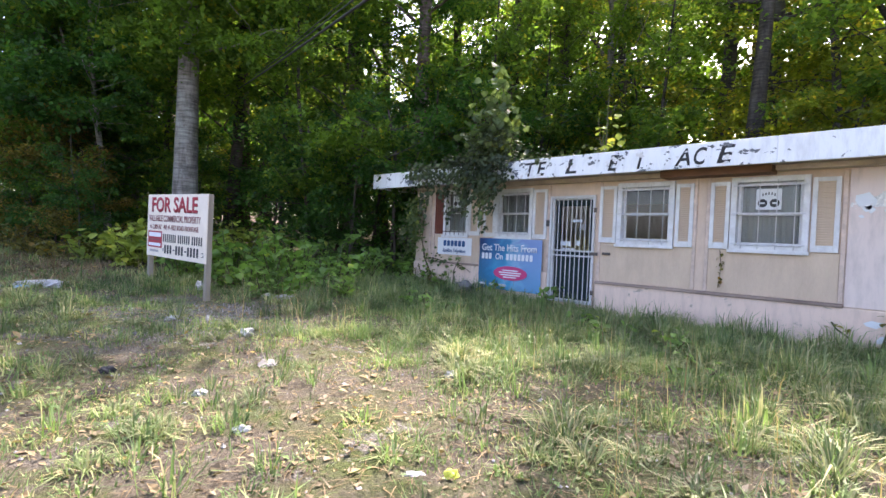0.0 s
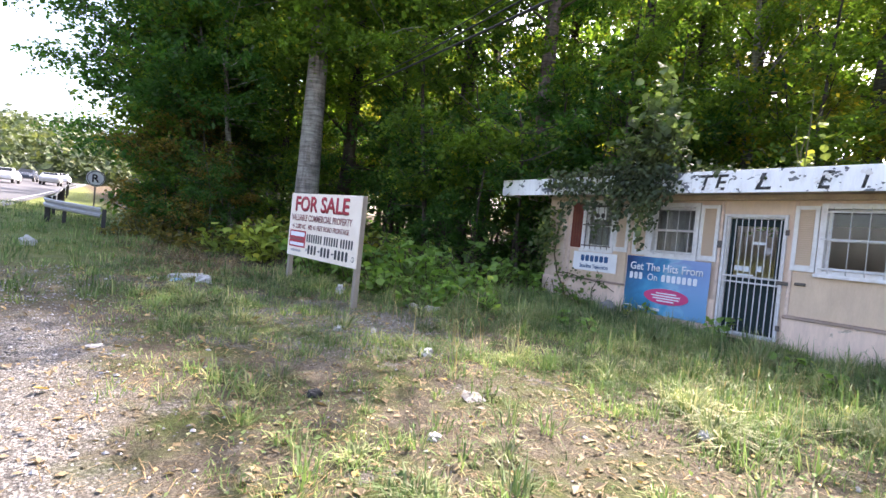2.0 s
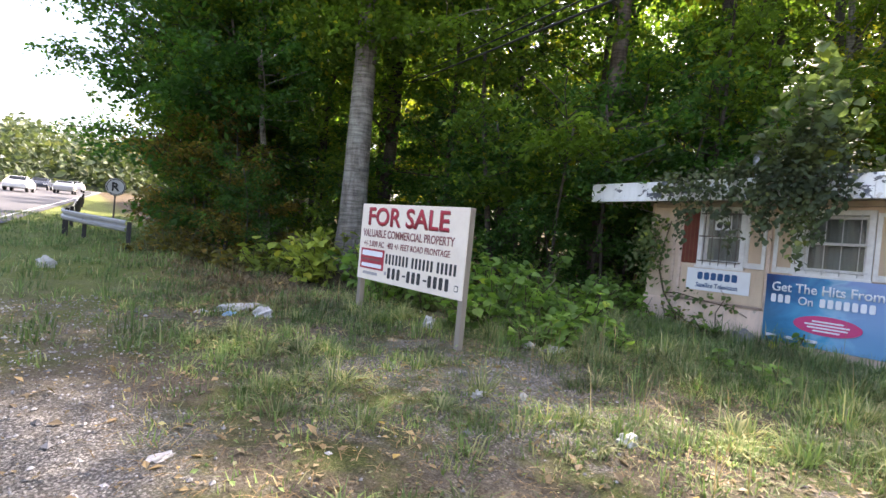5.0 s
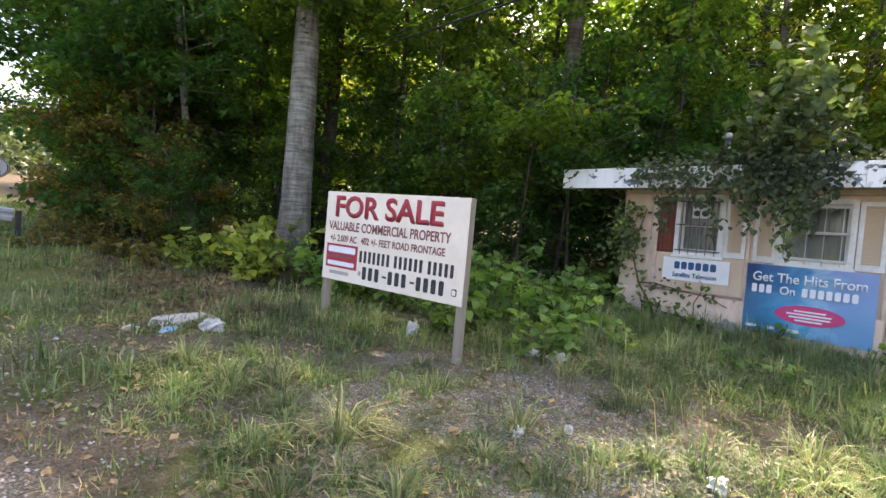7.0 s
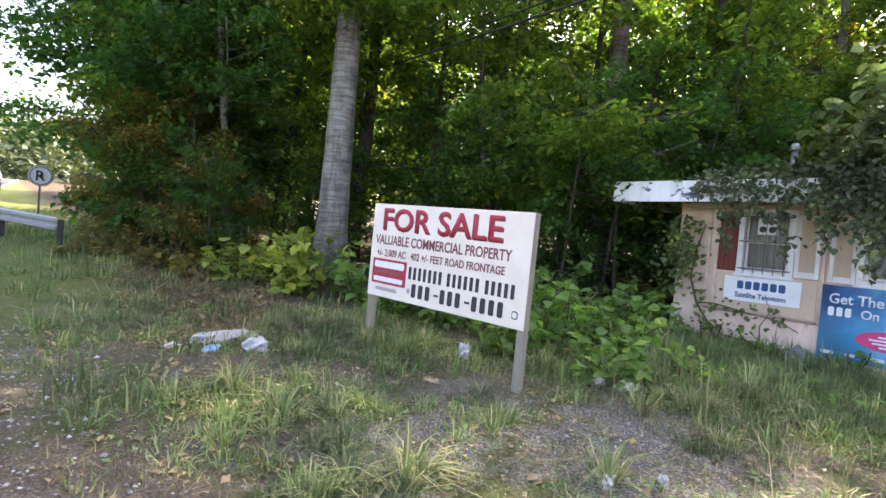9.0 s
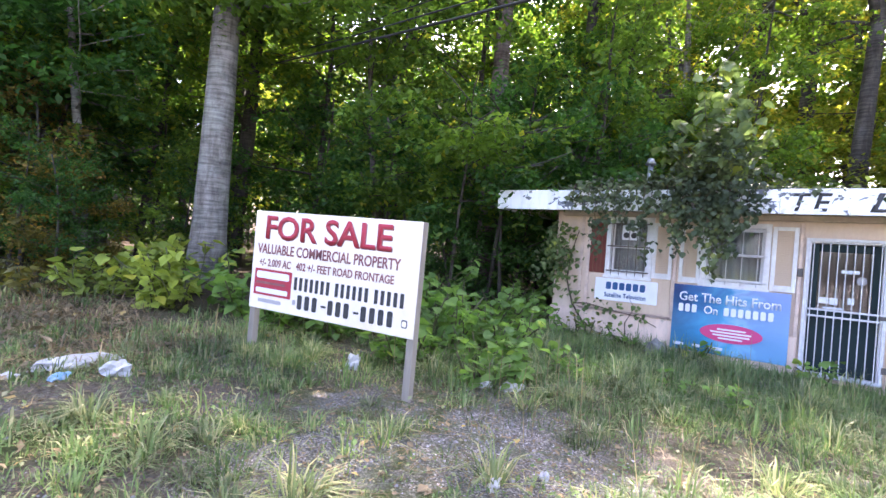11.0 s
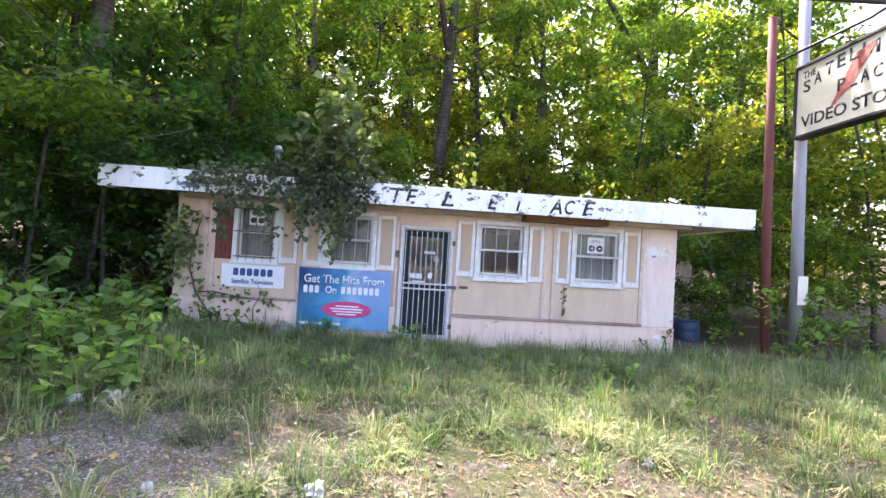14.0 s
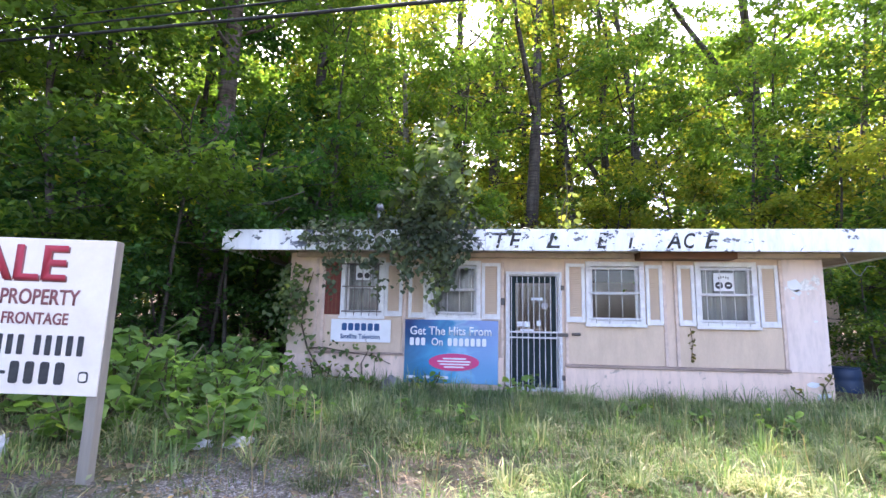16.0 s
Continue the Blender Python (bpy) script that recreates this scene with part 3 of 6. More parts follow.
# roof slab, soffit and fascia
part("roof", box(-10.90, 0.97, 8.24, WY + DEPTH + 0.5, 2.84, 3.06, 0.02), ROOFING, building)
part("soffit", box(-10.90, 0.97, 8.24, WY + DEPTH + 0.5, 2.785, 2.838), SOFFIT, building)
for a, b in ((-10.93, -9.62), (-6.05, -1.6), (-1.597, 1.0)):
    part("fascia", box(a, b, 8.19, 8.238, 2.745, 3.125, 0.006), FASCIA, building, "flaking white fascia board")
part("fascia", box(-9.617, -6.053, 8.192, 8.238, 2.748, 3.12, 0.006), FASCIA_WORN, building, "badly flaked white fascia board")
for xx in (-10.93, 0.97):
    part("fascia", box(xx, xx + 0.03, 8.245, WY + DEPTH + 0.5, 2.75, 3.12), FASCIA, building)
part("rotten_board", box(-3.35, -1.72, 8.50, WY - 0.004, 2.66, 2.78, 0.01), ROT, building, "brown rotten board under the eave")
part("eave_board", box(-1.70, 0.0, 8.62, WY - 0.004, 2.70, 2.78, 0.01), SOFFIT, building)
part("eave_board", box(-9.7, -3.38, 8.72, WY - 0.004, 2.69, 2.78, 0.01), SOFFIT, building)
# plinth, ledge, battens and panels
for a, b in ((X0 - 0.02, -5.72), (-4.63, X1 + 0.02)):
    part("plinth", box(a, b, WY - 0.045, WY - 0.004, -0.2, 0.74 if a > -6 else 0.86, 0.012), SKIRT, building, "pale pink stained plinth")
bm = bmesh.new()
box_bm(bm, -4.62, -0.84, WY - 0.075, WY - 0.046, 0.735, 0.785, 0.008)
box_bm(bm, -4.62, -0.84, WY - 0.046, WY - 0.004, 0.742, 0.785, 0.004)
part("ledge", bm, LEDGE, building, "dark weathered ledge")
part("ledge", box(-9.28, -7.58, WY - 0.07, WY - 0.046, 0.87, 0.91, 0.008), LEDGE, building)
for xx, lo in ((-4.58, 0.79), (-2.86, 0.79), (-2.66, 0.79), (-0.88, 0.79), (-9.30, 0.87), (-9.16, 0.87), (-7.57, 0.87), (-5.74, 0.5)):
    part("batten", box(xx - 0.028, xx + 0.028, WY - 0.034, WY - 0.003, lo, 2.68, 0.006), BATTEN, building)
part("panel", box(-4.55, -2.89, WY - 0.016, WY - 0.003, 0.79, 1.50), PANEL, building)
part("panel", box(-2.63, -0.91, WY - 0.016, WY - 0.003, 0.79, 1.49), PANEL, building)
part("corner_panel", box(-0.84, X1 + 0.012, WY - 0.014, WY - 0.003, 0.75, 2.70), CORNER, building, "flaking pale corner panel")
part("panel", box(-9.10, -7.62, WY - 0.014, WY - 0.003, 0.92, 1.56), PANEL, building)
bm = bmesh.new()
box_bm(bm, -4.50, -4.34, WY - 0.05, WY - 0.017, 1.29, 1.34, 0.008)
part("mail_slot", bm, DARKIRON, building)
# flakes of old poster on the corner
bm = bmesh.new()
for px, pz, w, h in ((-0.66, 2.24, 0.22, 0.22), (-0.62, 2.12, 0.12, 0.10), (-0.70, 2.02, 0.06, 0.04), (-0.36, 1.62, 0.07, 0.03), (-0.5, 0.55, 0.18, 0.10), (-0.35, 0.35, 0.22, 0.14)):
    ring = [bm.verts.new((px + w * (0.5 + 0.12 * math.sin(5 * k + px * 9)) * math.cos(k * math.pi / 5), WY - (0.018 if pz > 0.8 else 0.049), pz + h * (0.5 + 0.14 * math.sin(3 * k + pz * 7)) * math.sin(k * math.pi / 5))) for k in range(10)]
    f = bm.faces.new(ring[::-1])
    g = bmesh.ops.extrude_face_region(bm, geom=[f])
    bmesh.ops.translate(bm, verts=[v for v in g["geom"] if isinstance(v, bmesh.types.BMVert)], vec=(0, -0.002, 0))
bmesh.ops.recalc_face_normals(bm, faces=bm.faces[:])
tagged(part("paint_flakes", bm, BOARD, building), kind="stuff")


def frame_bm(x0, x1, z0, z1, y0, y1, w, sill=0.0, bevel=0.004):
    bm = bmesh.new()
    box_bm(bm, x0, x0 + w, y0, y1, z0, z1, bevel)
    box_bm(bm, x1 - w, x1, y0, y1, z0, z1, bevel)
    box_bm(bm, x0 + w, x1 - w, y0, y1, z1 - w, z1, bevel)
    box_bm(bm, x0 + w, x1 - w, y0, y1, z0, z0 + w, bevel)
    if sill:
        box_bm(bm, x0 - 0.02, x1 + 0.02, y0 - sill, y0 - 0.002, z0 - 0.03, z0 + 0.02, bevel)
    return bm


def window(x0, x1, z0, z1, bars, cloth, light_bars):
    f = part("window", frame_bm(x0 - 0.055, x1 + 0.055, z0 - 0.05, z1 + 0.04, WY - 0.05, WY + 0.10, 0.085, 0.03), TRIM, building, "white sash window behind iron bars")
    m = (z0 + z1) / 2
    part("sash", frame_bm(x0 + 0.035, x1 - 0.035, m - 0.02, z1 - 0.05, WY + 0.03, WY + 0.06, 0.04), TRIM, f)
    part("sash", frame_bm(x0 + 0.035, x1 - 0.035, z0 + 0.04, m + 0.02, WY + 0.062, WY + 0.09, 0.045), TRIM, f)
    for a, b, y in ((m, z1 - 0.07, WY + 0.043), (z0 + 0.06, m, WY + 0.075)):
        p = part("pane", box(x0 + 0.06, x1 - 0.06, y, y + 0.004, a, b, 0), GLASS, f)
        p.visible_shadow = False
    for k in range(bars):
        bx = x0 + (x1 - x0) * (k + 0.5) / bars
        part("bar", cyl(0.007, z1 - z0 + 0.0, Matrix.Translation((bx, WY - 0.072, (z0 + z1) / 2 - 0.02)), 8), IRON if light_bars else DARKIRON, f)
    for zz in (z0 + 0.06, m, z1 - 0.10):
        part("cross_bar", box(x0 - 0.02, x1 + 0.02, WY - 0.086, WY - 0.078, zz - 0.012, zz + 0.012, 0.002), IRON if light_bars else DARKIRON, f)
    if cloth:
        n = 24
        bm = bmesh.new()
        rows = []
        for z in (z0 + 0.02 + (1 - cloth) * (z1 - z0), z1):
            rows.append([bm.verts.new((x0 + (x1 - x0) * k / n, WY + 0.16 + 0.014 * math.sin(k * 1.9), z)) for k in range(n + 1)])
        for k in range(n):
            bm.faces.new((rows[0][k], rows[0][k + 1], rows[1][k + 1], rows[1][k]))
        g = bmesh.ops.extrude_face_region(bm, geom=bm.faces[:])
        bmesh.ops.translate(bm, verts=[v for v in g["geom"] if isinstance(v, bmesh.types.BMVert)], vec=(0, 0.004, 0))
        part("curtain", bm, CURTAIN, f, "dull grey curtain")
    return f


wins = [window(*w, b, c, lb) for w, b, c, lb in zip(WINDOWS, (5, 4, 4, 4), (0.95, 1.0, 0.0, 1.0), (False, True, True, True))]


def shutter(x0, x1, z0, z1, red=False):
    if red:
        s = part("shutter", box(x0, x1, WY - 0.03, WY - 0.004, z0, z1, 0.006), RED, building, "plain dark red shutter board")
        for k in range(1, 4):
            xx = x0 + (x1 - x0) * k / 4
            part("groove", box(xx - 0.004, xx + 0.004, WY - 0.0335, WY - 0.0305, z0 + 0.02, z1 - 0.02, 0), ROT, s)
        return
    s = part("shutter", frame_bm(x0, x1, z0, z1, WY - 0.045, WY - 0.004, 0.062), TRIM, building, "white framed louvred shutter with tan slats")
    part("rail", box(x0 + 0.06, x1 - 0.06, WY - 0.043, WY - 0.006, z0 + 0.062, z0 + 0.10, 0.003), TRIM, s)
    n = 26
    slat = None
    for k in range(n):
        z = z0 + 0.12 + (z1 - z0 - 0.19) * k / (n - 1)
        if slat is None:
            slat = part("slat", box(x0 + 0.06, x1 - 0.06, WY - 0.032, WY - 0.008, z - 0.014, z + 0.012, 0.003), PANEL, s)
            zf = z
        else:
            o = new("slat", slat.data)
            o.parent, o.matrix_parent_inverse = slat.parent, slat.matrix_parent_inverse
            o.location = (0, 0, z - zf)


shutter(-9.13, -8.83, 1.60, 2.64, True)
for a, b, lo, hi in ((-7.96, -7.62, 1.58, 2.60), (-7.50, -7.16, 1.56, 2.57), (-6.13, -5.78, 1.55, 2.60), (-4.59, -4.25, 1.53, 2.60),
                     (-3.18, -2.89, 1.50, 2.58), (-2.63, -2.34, 1.50, 2.58), (-1.26, -0.93, 1.50, 2.59)):
    shutter(a, b, lo, hi)

# the door with its iron grille
d = part("door", frame_bm(DOOR[0], DOOR[1], DOOR[2], DOOR[3], WY - 0.03, WY + 0.12, 0.05), TRIM, building, "dark door behind a white iron security grille")
bm = bmesh.new()
dx0, dx1 = DOOR[0] + 0.055, DOOR[1] - 0.055
box_bm(bm, dx0, dx1, WY + 0.06, WY + 0.10, 0.36, 1.32, 0.004)
box_bm(bm, dx0, dx0 + 0.1, WY + 0.06, WY + 0.10, 1.32, 2.36, 0.004)
box_bm(bm, dx1 - 0.1, dx1, WY + 0.06, WY + 0.10, 1.32, 2.36, 0.004)
box_bm(bm, dx0 + 0.1, dx1 - 0.1, WY + 0.06, WY + 0.10, 2.24, 2.36, 0.004)
part("door_leaf", bm, DOORMAT, d, "dark green door leaf")
p = part("pane", box(dx0 + 0.1, dx1 - 0.1, WY + 0.075, WY + 0.08, 1.32, 2.24, 0), GLASS, d)
p.visible_shadow = False
part("grille_frame", frame_bm(DOOR[0] - 0.02, DOOR[1] + 0.02, DOOR[2], DOOR[3] + 0.02, WY - 0.075, WY - 0.035, 0.045), IRON, d)
for k in range(9):
    bx = DOOR[0] + 0.03 + (DOOR[1] - DOOR[0] - 0.06) * (k + 0.5) / 9
    part("grille_bar", box(bx - 0.0065, bx + 0.0065, WY - 0.064, WY - 0.046, DOOR[2] + 0.03, DOOR[3] - 0.02, 0.002), IRON, d)
for zz in (1.24, 1.34):
    part("grille_rail", box(DOOR[0] + 0.02, DOOR[1] - 0.02, WY - 0.068, WY - 0.044, zz - 0.014, zz + 0.014, 0.003), IRON, d)
part("lock_plate", box(DOOR[1] - 0.06, DOOR[1] + 0.12, WY - 0.09, WY - 0.076, 1.27, 1.33, 0.006), DARKIRON, d)
for xx, zz, w, h in ((-5.48, 1.44, 0.13, 0.09), (-5.34, 1.43, 0.10, 0.10), (-5.42, 1.36, 0.26, 0.03), (-5.12, 1.45, 0.08, 0.10), (-5.22, 1.92, 0.22, 0.05)):
    part("sticker", box(xx, xx + w, WY + 0.055, WY + 0.058, zz, zz + h, 0), WHITEINK, d)
part("sticker", cyl(0.065, 0.003, pose(-4.97, WY + 0.056, 1.82, 90), 20), GREYINK, d)
for zz in (0.5, 2.1):
    part("hinge", box(DOOR[1] + 0.0, DOOR[1] + 0.06, WY - 0.088, WY - 0.076, zz, zz + 0.09, 0.003), DARKIRON, d)
part("meter_box", box(-5.77, -5.70, WY - 0.07, WY - 0.035, 1.82, 1.95, 0.006), DARKIRON, building)
# vent pipe on the roof, hanging cable at the corner
v = part("vent_pipe", cyl(0.055, 0.9, Matrix.Translation((-8.40, 10.0, 3.45))), GALV, building, "grey metal vent pipe")
part("vent_cap", cyl(0.11, 0.13, Matrix.Translation((-8.40, 10.0, 3.96)), 16, 0.06), GALV, v)
part("hanging_cable", tube([[(-0.05 + 0.09 * k, 8.5 + 0.04 * k, 2.76 - 0.36 * math.sin(min(k / 6, 1) * math.pi * 0.8) * (1 if k < 5 else 0.85), 0.008) for k in range(9)]], GALV, "hanging_cable", 6), GALV, building)
# faded letters left on the fascia, and the paint flaked round them
for ch, xx, w in (("T", -5.90, 0.23), ("E", -5.64, 0.22), ("L", -5.00, 0.24), ("E", -4.14, 0.20), ("I", -3.62, 0.10), ("A", -3.00, 0.24), ("C", -2.71, 0.19), ("E", -2.38, 0.25)):
    o = part("letter", text_mesh(ch, 0.27, w, BLACKINK, "letter", 0.002, 0.25), BLACKINK, building)
    o.matrix_basis = Matrix.Translation((xx, 8.188, 2.79))
    o.parent, o.matrix_parent_inverse = building, building.matrix_basis.inverted()


def flakes(name, spots, mat, y):
    """Ragged patches lying in loose groups: centre, reach, count and size of each group."""
    bm = bmesh.new()
    k = 0
    for cx, cz, rx, rz, count, size in spots:
        for j in range(count):
            px, pz, w = cx + rs.normal(0, rx * 0.5), min(max(cz + rs.normal(0, rz * 0.5), 2.79), 3.08), size * rs.uniform(0.4, 1.2)
            skew = rs.normal(0, 0.5)
            ring = []
            for i in range(11):
                r = w * rs.uniform(0.35, 1.0)
                dz = 0.75 * r * math.sin(i * math.pi / 5.5)
                ring.append(bm.verts.new((px + r * math.cos(i * math.pi / 5.5) + skew * dz, y - 0.00002 * k, pz + dz)))
            bm.faces.new(ring)
            k += 1
    tagged(part(name, bm, mat, building), kind="stuff")


flakes("white_overpaint", ((-5.75, 2.85, 0.25, 0.12, 7, 0.06), (-4.9, 2.95, 0.12, 0.1, 2, 0.05), (-4.05, 2.95, 0.12, 0.14, 6, 0.05), (-3.57, 3.02, 0.08, 0.06, 4, 0.06), (-2.9, 2.97, 0.12, 0.1, 3, 0.04), (-2.2, 2.86, 0.12, 0.08, 4, 0.05)), TRIM, 8.1845)
flakes("flaked_paint", ((-5.95, 3.03, 0.22, 0.06, 9, 0.045), (-5.35, 3.0, 0.2, 0.1, 6, 0.03), (-4.40, 2.99, 0.13, 0.10, 8, 0.045), (-3.82, 3.02, 0.18, 0.09, 12, 0.045), (-4.0, 2.88, 0.16, 0.08, 5, 0.03), (-3.40, 2.82, 0.14, 0.03, 4, 0.03), (-3.1, 2.98, 0.07, 0.08, 4, 0.03), (-2.30, 3.06, 0.16, 0.03, 9, 0.04), (-1.94, 2.95, 0.15, 0.04, 8, 0.045), (-1.45, 2.92, 0.04, 0.04, 2, 0.03), (-0.05, 2.98, 0.10, 0.06, 4, 0.05), (-4.62, 2.82, 0.02, 0.01, 1, 0.03), (-9.4, 2.97, 0.4, 0.1, 12, 0.05), (-8.2, 2.95, 0.7, 0.1, 16, 0.05)), FLAKED, 8.1835)


def set_in(ob, parent, at, rz=0.0):
    ob.parent, ob.matrix_parent_inverse = parent, Matrix()
    ob.matrix_basis = parent.matrix_basis.inverted() @ Matrix.Translation(at) @ pose(0, 0, 0, 0, 0, rz)


# the low shed wall behind the corner
shed = thing("shed", (1.2, 13.2, 0.0), "low pinkish block shed behind the shop", "shed")
part("wall", box(0.2, 2.7, 13.1, 13.3, -0.3, 2.3, 0.01), SKIRT, shed)
part("wall", box(0.2, 0.4, 13.3, 16.0, -0.3, 2.3, 0.01), SKIRT, shed)
part("wall", box(2.5, 2.7, 13.3, 16.0, -0.3, 2.3, 0.01), SKIRT, shed)
part("roof", box(0.0, 2.9, 12.95, 16.1, 2.31, 2.42, 0.01), ROOFING, shed)

# ---- signs ----
banner = thing("vinyl_banner", (-6.68, WY - 0.09, 0.96), "blue vinyl advertising banner with white words on the shop wall", "banner")
bm = bmesh.new()
bmesh.ops.create_grid(bm, x_segments=30, y_segments=16, size=0.5, matrix=pose(0, 0, 0, 90) @ Matrix.Diagonal((1.72, 1.14, 1, 1)))
for q in bm.verts:
    q.co.y += 0.008 * math.sin(q.co.x * 6 + q.co.z * 3) + 0.006 * math.sin(q.co.z * 9)
g = bmesh.ops.extrude_face_region(bm, geom=bm.faces[:])
bmesh.ops.translate(bm, verts=[q for q in g["geom"] if isinstance(q, bmesh.types.BMVert)], vec=(0, 0.005, 0))
bmesh.ops.recalc_face_normals(bm, faces=bm.faces[:])
me = mesh_of("sheet", bm, BANNER)
o = new("sheet", me)
set_in(o, banner, (-6.68, WY - 0.09, 0.96))


def bar_mesh(w, h, mat, name, round_=0.3):
    bm = bmesh.new()
    n, pts = 5, []
    r = min(w, h) * round_
    for cx, cz, a0 in ((w - r, h - r, 0), (r, h - r, 90), (r, r, 180), (w - r, r, 270)):
        pts += [(cx + r * math.cos(radians(a0 + 90 * k / n)), 0, cz + r * math.sin(radians(a0 + 90 * k / n))) for k in range(n + 1)]
    f = bm.faces.new([bm.verts.new(p) for p in pts])
    g = bmesh.ops.extrude_face_region(bm, geom=[f])
    bmesh.ops.translate(bm, verts=[q for q in g["geom"] if isinstance(q, bmesh.types.BMVert)], vec=(0, -0.003, 0))
    bmesh.ops.recalc_face_normals(bm, faces=bm.faces[:])
    return mesh_of(name, bm, mat)


def put(parent, me, name, at, rz=0.0):
    o = new(name, me)
    set_in(o, parent, at, rz)
    return o


by = WY - 0.108
put(banner, text_mesh("Get The Hits From", 0.16, 1.50, WHITEINK), "lettering", (-7.44, by, 1.25))
wb = bar_mesh(0.075, 0.14, WHITEINK, "word_bar", 0.3)
for a, n in ((-7.44, 3), (-6.74, 7)):
    for k in range(n):
        put(banner, wb, "word_bar", (a + 0.105 * k, by, 1.06))
put(banner, text_mesh("On", 0.14, 0.21, WHITEINK), "lettering", (-7.04, by, 1.06))
bm = cyl(0.5, 0.004, pose(0, 0, 0, 90), 40)
bmesh.ops.scale(bm, vec=(0.92, 1, 0.31), verts=bm.verts[:])
put(banner, mesh_of("pink_oval", bm, PINKINK), "pink_oval", (-6.62, by, 0.77))
for k, (a, w) in enumerate(((-6.82, 0.42), (-6.92, 0.60), (-6.88, 0.54), (-6.80, 0.36))):
    put(banner, bar_mesh(w, 0.025, WHITEINK, "word_bar"), "word_bar", (a, by - 0.004, 0.82 - 0.05 * k))
for a, w in ((-7.48, 0.16), (-7.18, 0.12), (-6.92, 0.20)):
    put(banner, bar_mesh(w, 0.05, WHITEINK, "word_bar"), "word_bar", (a, by, 0.47))

uni = thing("wall_sign", (-8.40, WY - 0.04, 1.30), "small white plastic shop sign with a blue word bar", "sign")
put(uni, bar_mesh(1.15, 0.42, BOARD, "board", 0.02), "board", (-8.97, WY - 0.05, 1.09))
ub = bar_mesh(0.098, 0.14, BLUEINK, "word_bar", 0.3)
for k in range(6):
    put(uni, ub, "word_bar", (-8.76 + 0.125 * k, WY - 0.055, 1.30))
put(uni, text_mesh("Satellite Television", 0.09, 0.76, BLUEINK), "lettering", (-8.78, WY - 0.055, 1.15))

# window poster
poster = thing("window_poster", (-1.82, WY + 0.02, 2.28), "white poster with round dark emblems in the window", "poster")
put(poster, bar_mesh(0.34, 0.32, BOARD, "paper", 0.05), "paper", (-1.99, WY + 0.026, 2.13))
for a in (-1.90, -1.74):
    put(poster, mesh_of("emblem", cyl(0.065, 0.003, pose(0, 0, 0, 90), 20), BLACKINK), "emblem", (a, WY + 0.02, 2.23))
    put(poster, mesh_of("emblem_bar", box(-0.03, 0.03, -0.001, 0.001, -0.012, 0.012, 0), BOARD), "emblem_bar", (a, WY + 0.017, 2.23))
for k in range(5):
    put(poster, mesh_of("emblem_ray", box(-0.008, 0.008, -0.001, 0.001, -0.02, 0.02, 0), BLACKINK), "emblem_ray", (-1.90 + 0.04 * k, WY + 0.02, 2.36 + 0.02 * math.sin(k * math.pi / 4)))
poster2 = thing("window_poster", (-8.4, WY + 0.02, 2.45), "small faded poster with round emblems behind vines", "poster")
put(poster2, bar_mesh(0.30, 0.28, BOARD, "paper", 0.05), "paper", (-8.55, WY + 0.026, 2.26))
for a in (-8.47, -8.33):
    put(poster2, mesh_of("emblem", cyl(0.055, 0.003, pose(0, 0, 0, 90), 20), BLACKINK), "emblem", (a, WY + 0.02, 2.35))

# the board for sale, on two posts
SA, SB = Vector((-11.42, 2.885, 0)), Vector((-8.95, 3.15, 0))
ang = math.degrees(math.atan2(SB.y - SA.y, SB.x - SA.x))
board = thing("sale_sign", (SA.x, SA.y, gz(SA.x, SA.y)), "white for-sale board on two grey wooden posts in the weeds", "sign")
board.matrix_basis = Matrix.Translation((SA.x, SA.y, 0)) @ pose(0, 0, 0, 0, 1.0, ang)
bpy.context.view_layer.update()


def on_board(me, name, x, y, z):
    o = new(name, me)
    o.parent = board
    o.location = (x, y, z)
    return o


L = (SB - SA).length
on_board(mesh_of("panel", box(0, L, -0.012, 0.006, 0.90, 2.12, 0.003), SIGNWHITE), "panel", 0, 0, 0)
on_board(mesh_of("post", box(L - 0.085, L + 0.005, 0.0075, 0.0975, 0.0, 2.12, 0.006), POST), "post", 0, 0, 0)
on_board(mesh_of("post", box(0.0, 0.09, 0.0075, 0.0975, 0.0, 2.10, 0.006), POST), "post", 0, 0, 0)
fy = -0.0135
for dx, dz, mat in ((0.014, -0.012, BROWNINK), (0, 0, SIGNRED)):
    on_board(text_mesh("FOR SALE", 0.29, 1.92, mat, "lettering", 0.002), "lettering", 0.20 + dx, fy - (0.0025 if mat == SIGNRED else 0), 1.78 + dz)
on_board(text_mesh("VALUABLE COMMERCIAL PROPERTY", 0.125, 2.18, BROWNINK), "lettering", 0.08, fy, 1.59)
on_board(text_mesh("+/- 2.009 AC   402 +/- FEET ROAD FRONTAGE", 0.095, 2.06, BROWNINK), "lettering", 0.13, fy, 1.435)
on_board(bar_mesh(0.64, 0.325, SIGNRED, "red_block", 0.02), "red_block", 0.07, fy, 1.075)
for z, w, h, m in ((1.285, 0.56, 0.085, WHITEINK), (1.215, 0.50, 0.03, BROWNINK), (1.105, 0.55, 0.06, WHITEINK)):
    on_board(bar_mesh(w, h, m, "word_bar"), "word_bar", 0.11, fy - 0.004, z)
x = 0.755
nb, ub = bar_mesh(0.046, 0.155, BLACKINK, "name_bar", 0.2), bar_mesh(0.072, 0.17, BLACKINK, "number_bar", 0.3)
for n in (7, 6, 5):
    for k in range(n):
        on_board(nb, "name_bar", x, fy, 1.20)
        x += 0.0845
    x += 0.05
x = 0.83
for n in (3, 3, 4):
    for k in range(n):
        on_board(ub, "number_bar", x, fy, 0.98)
        x += 0.118
    x += 0.125
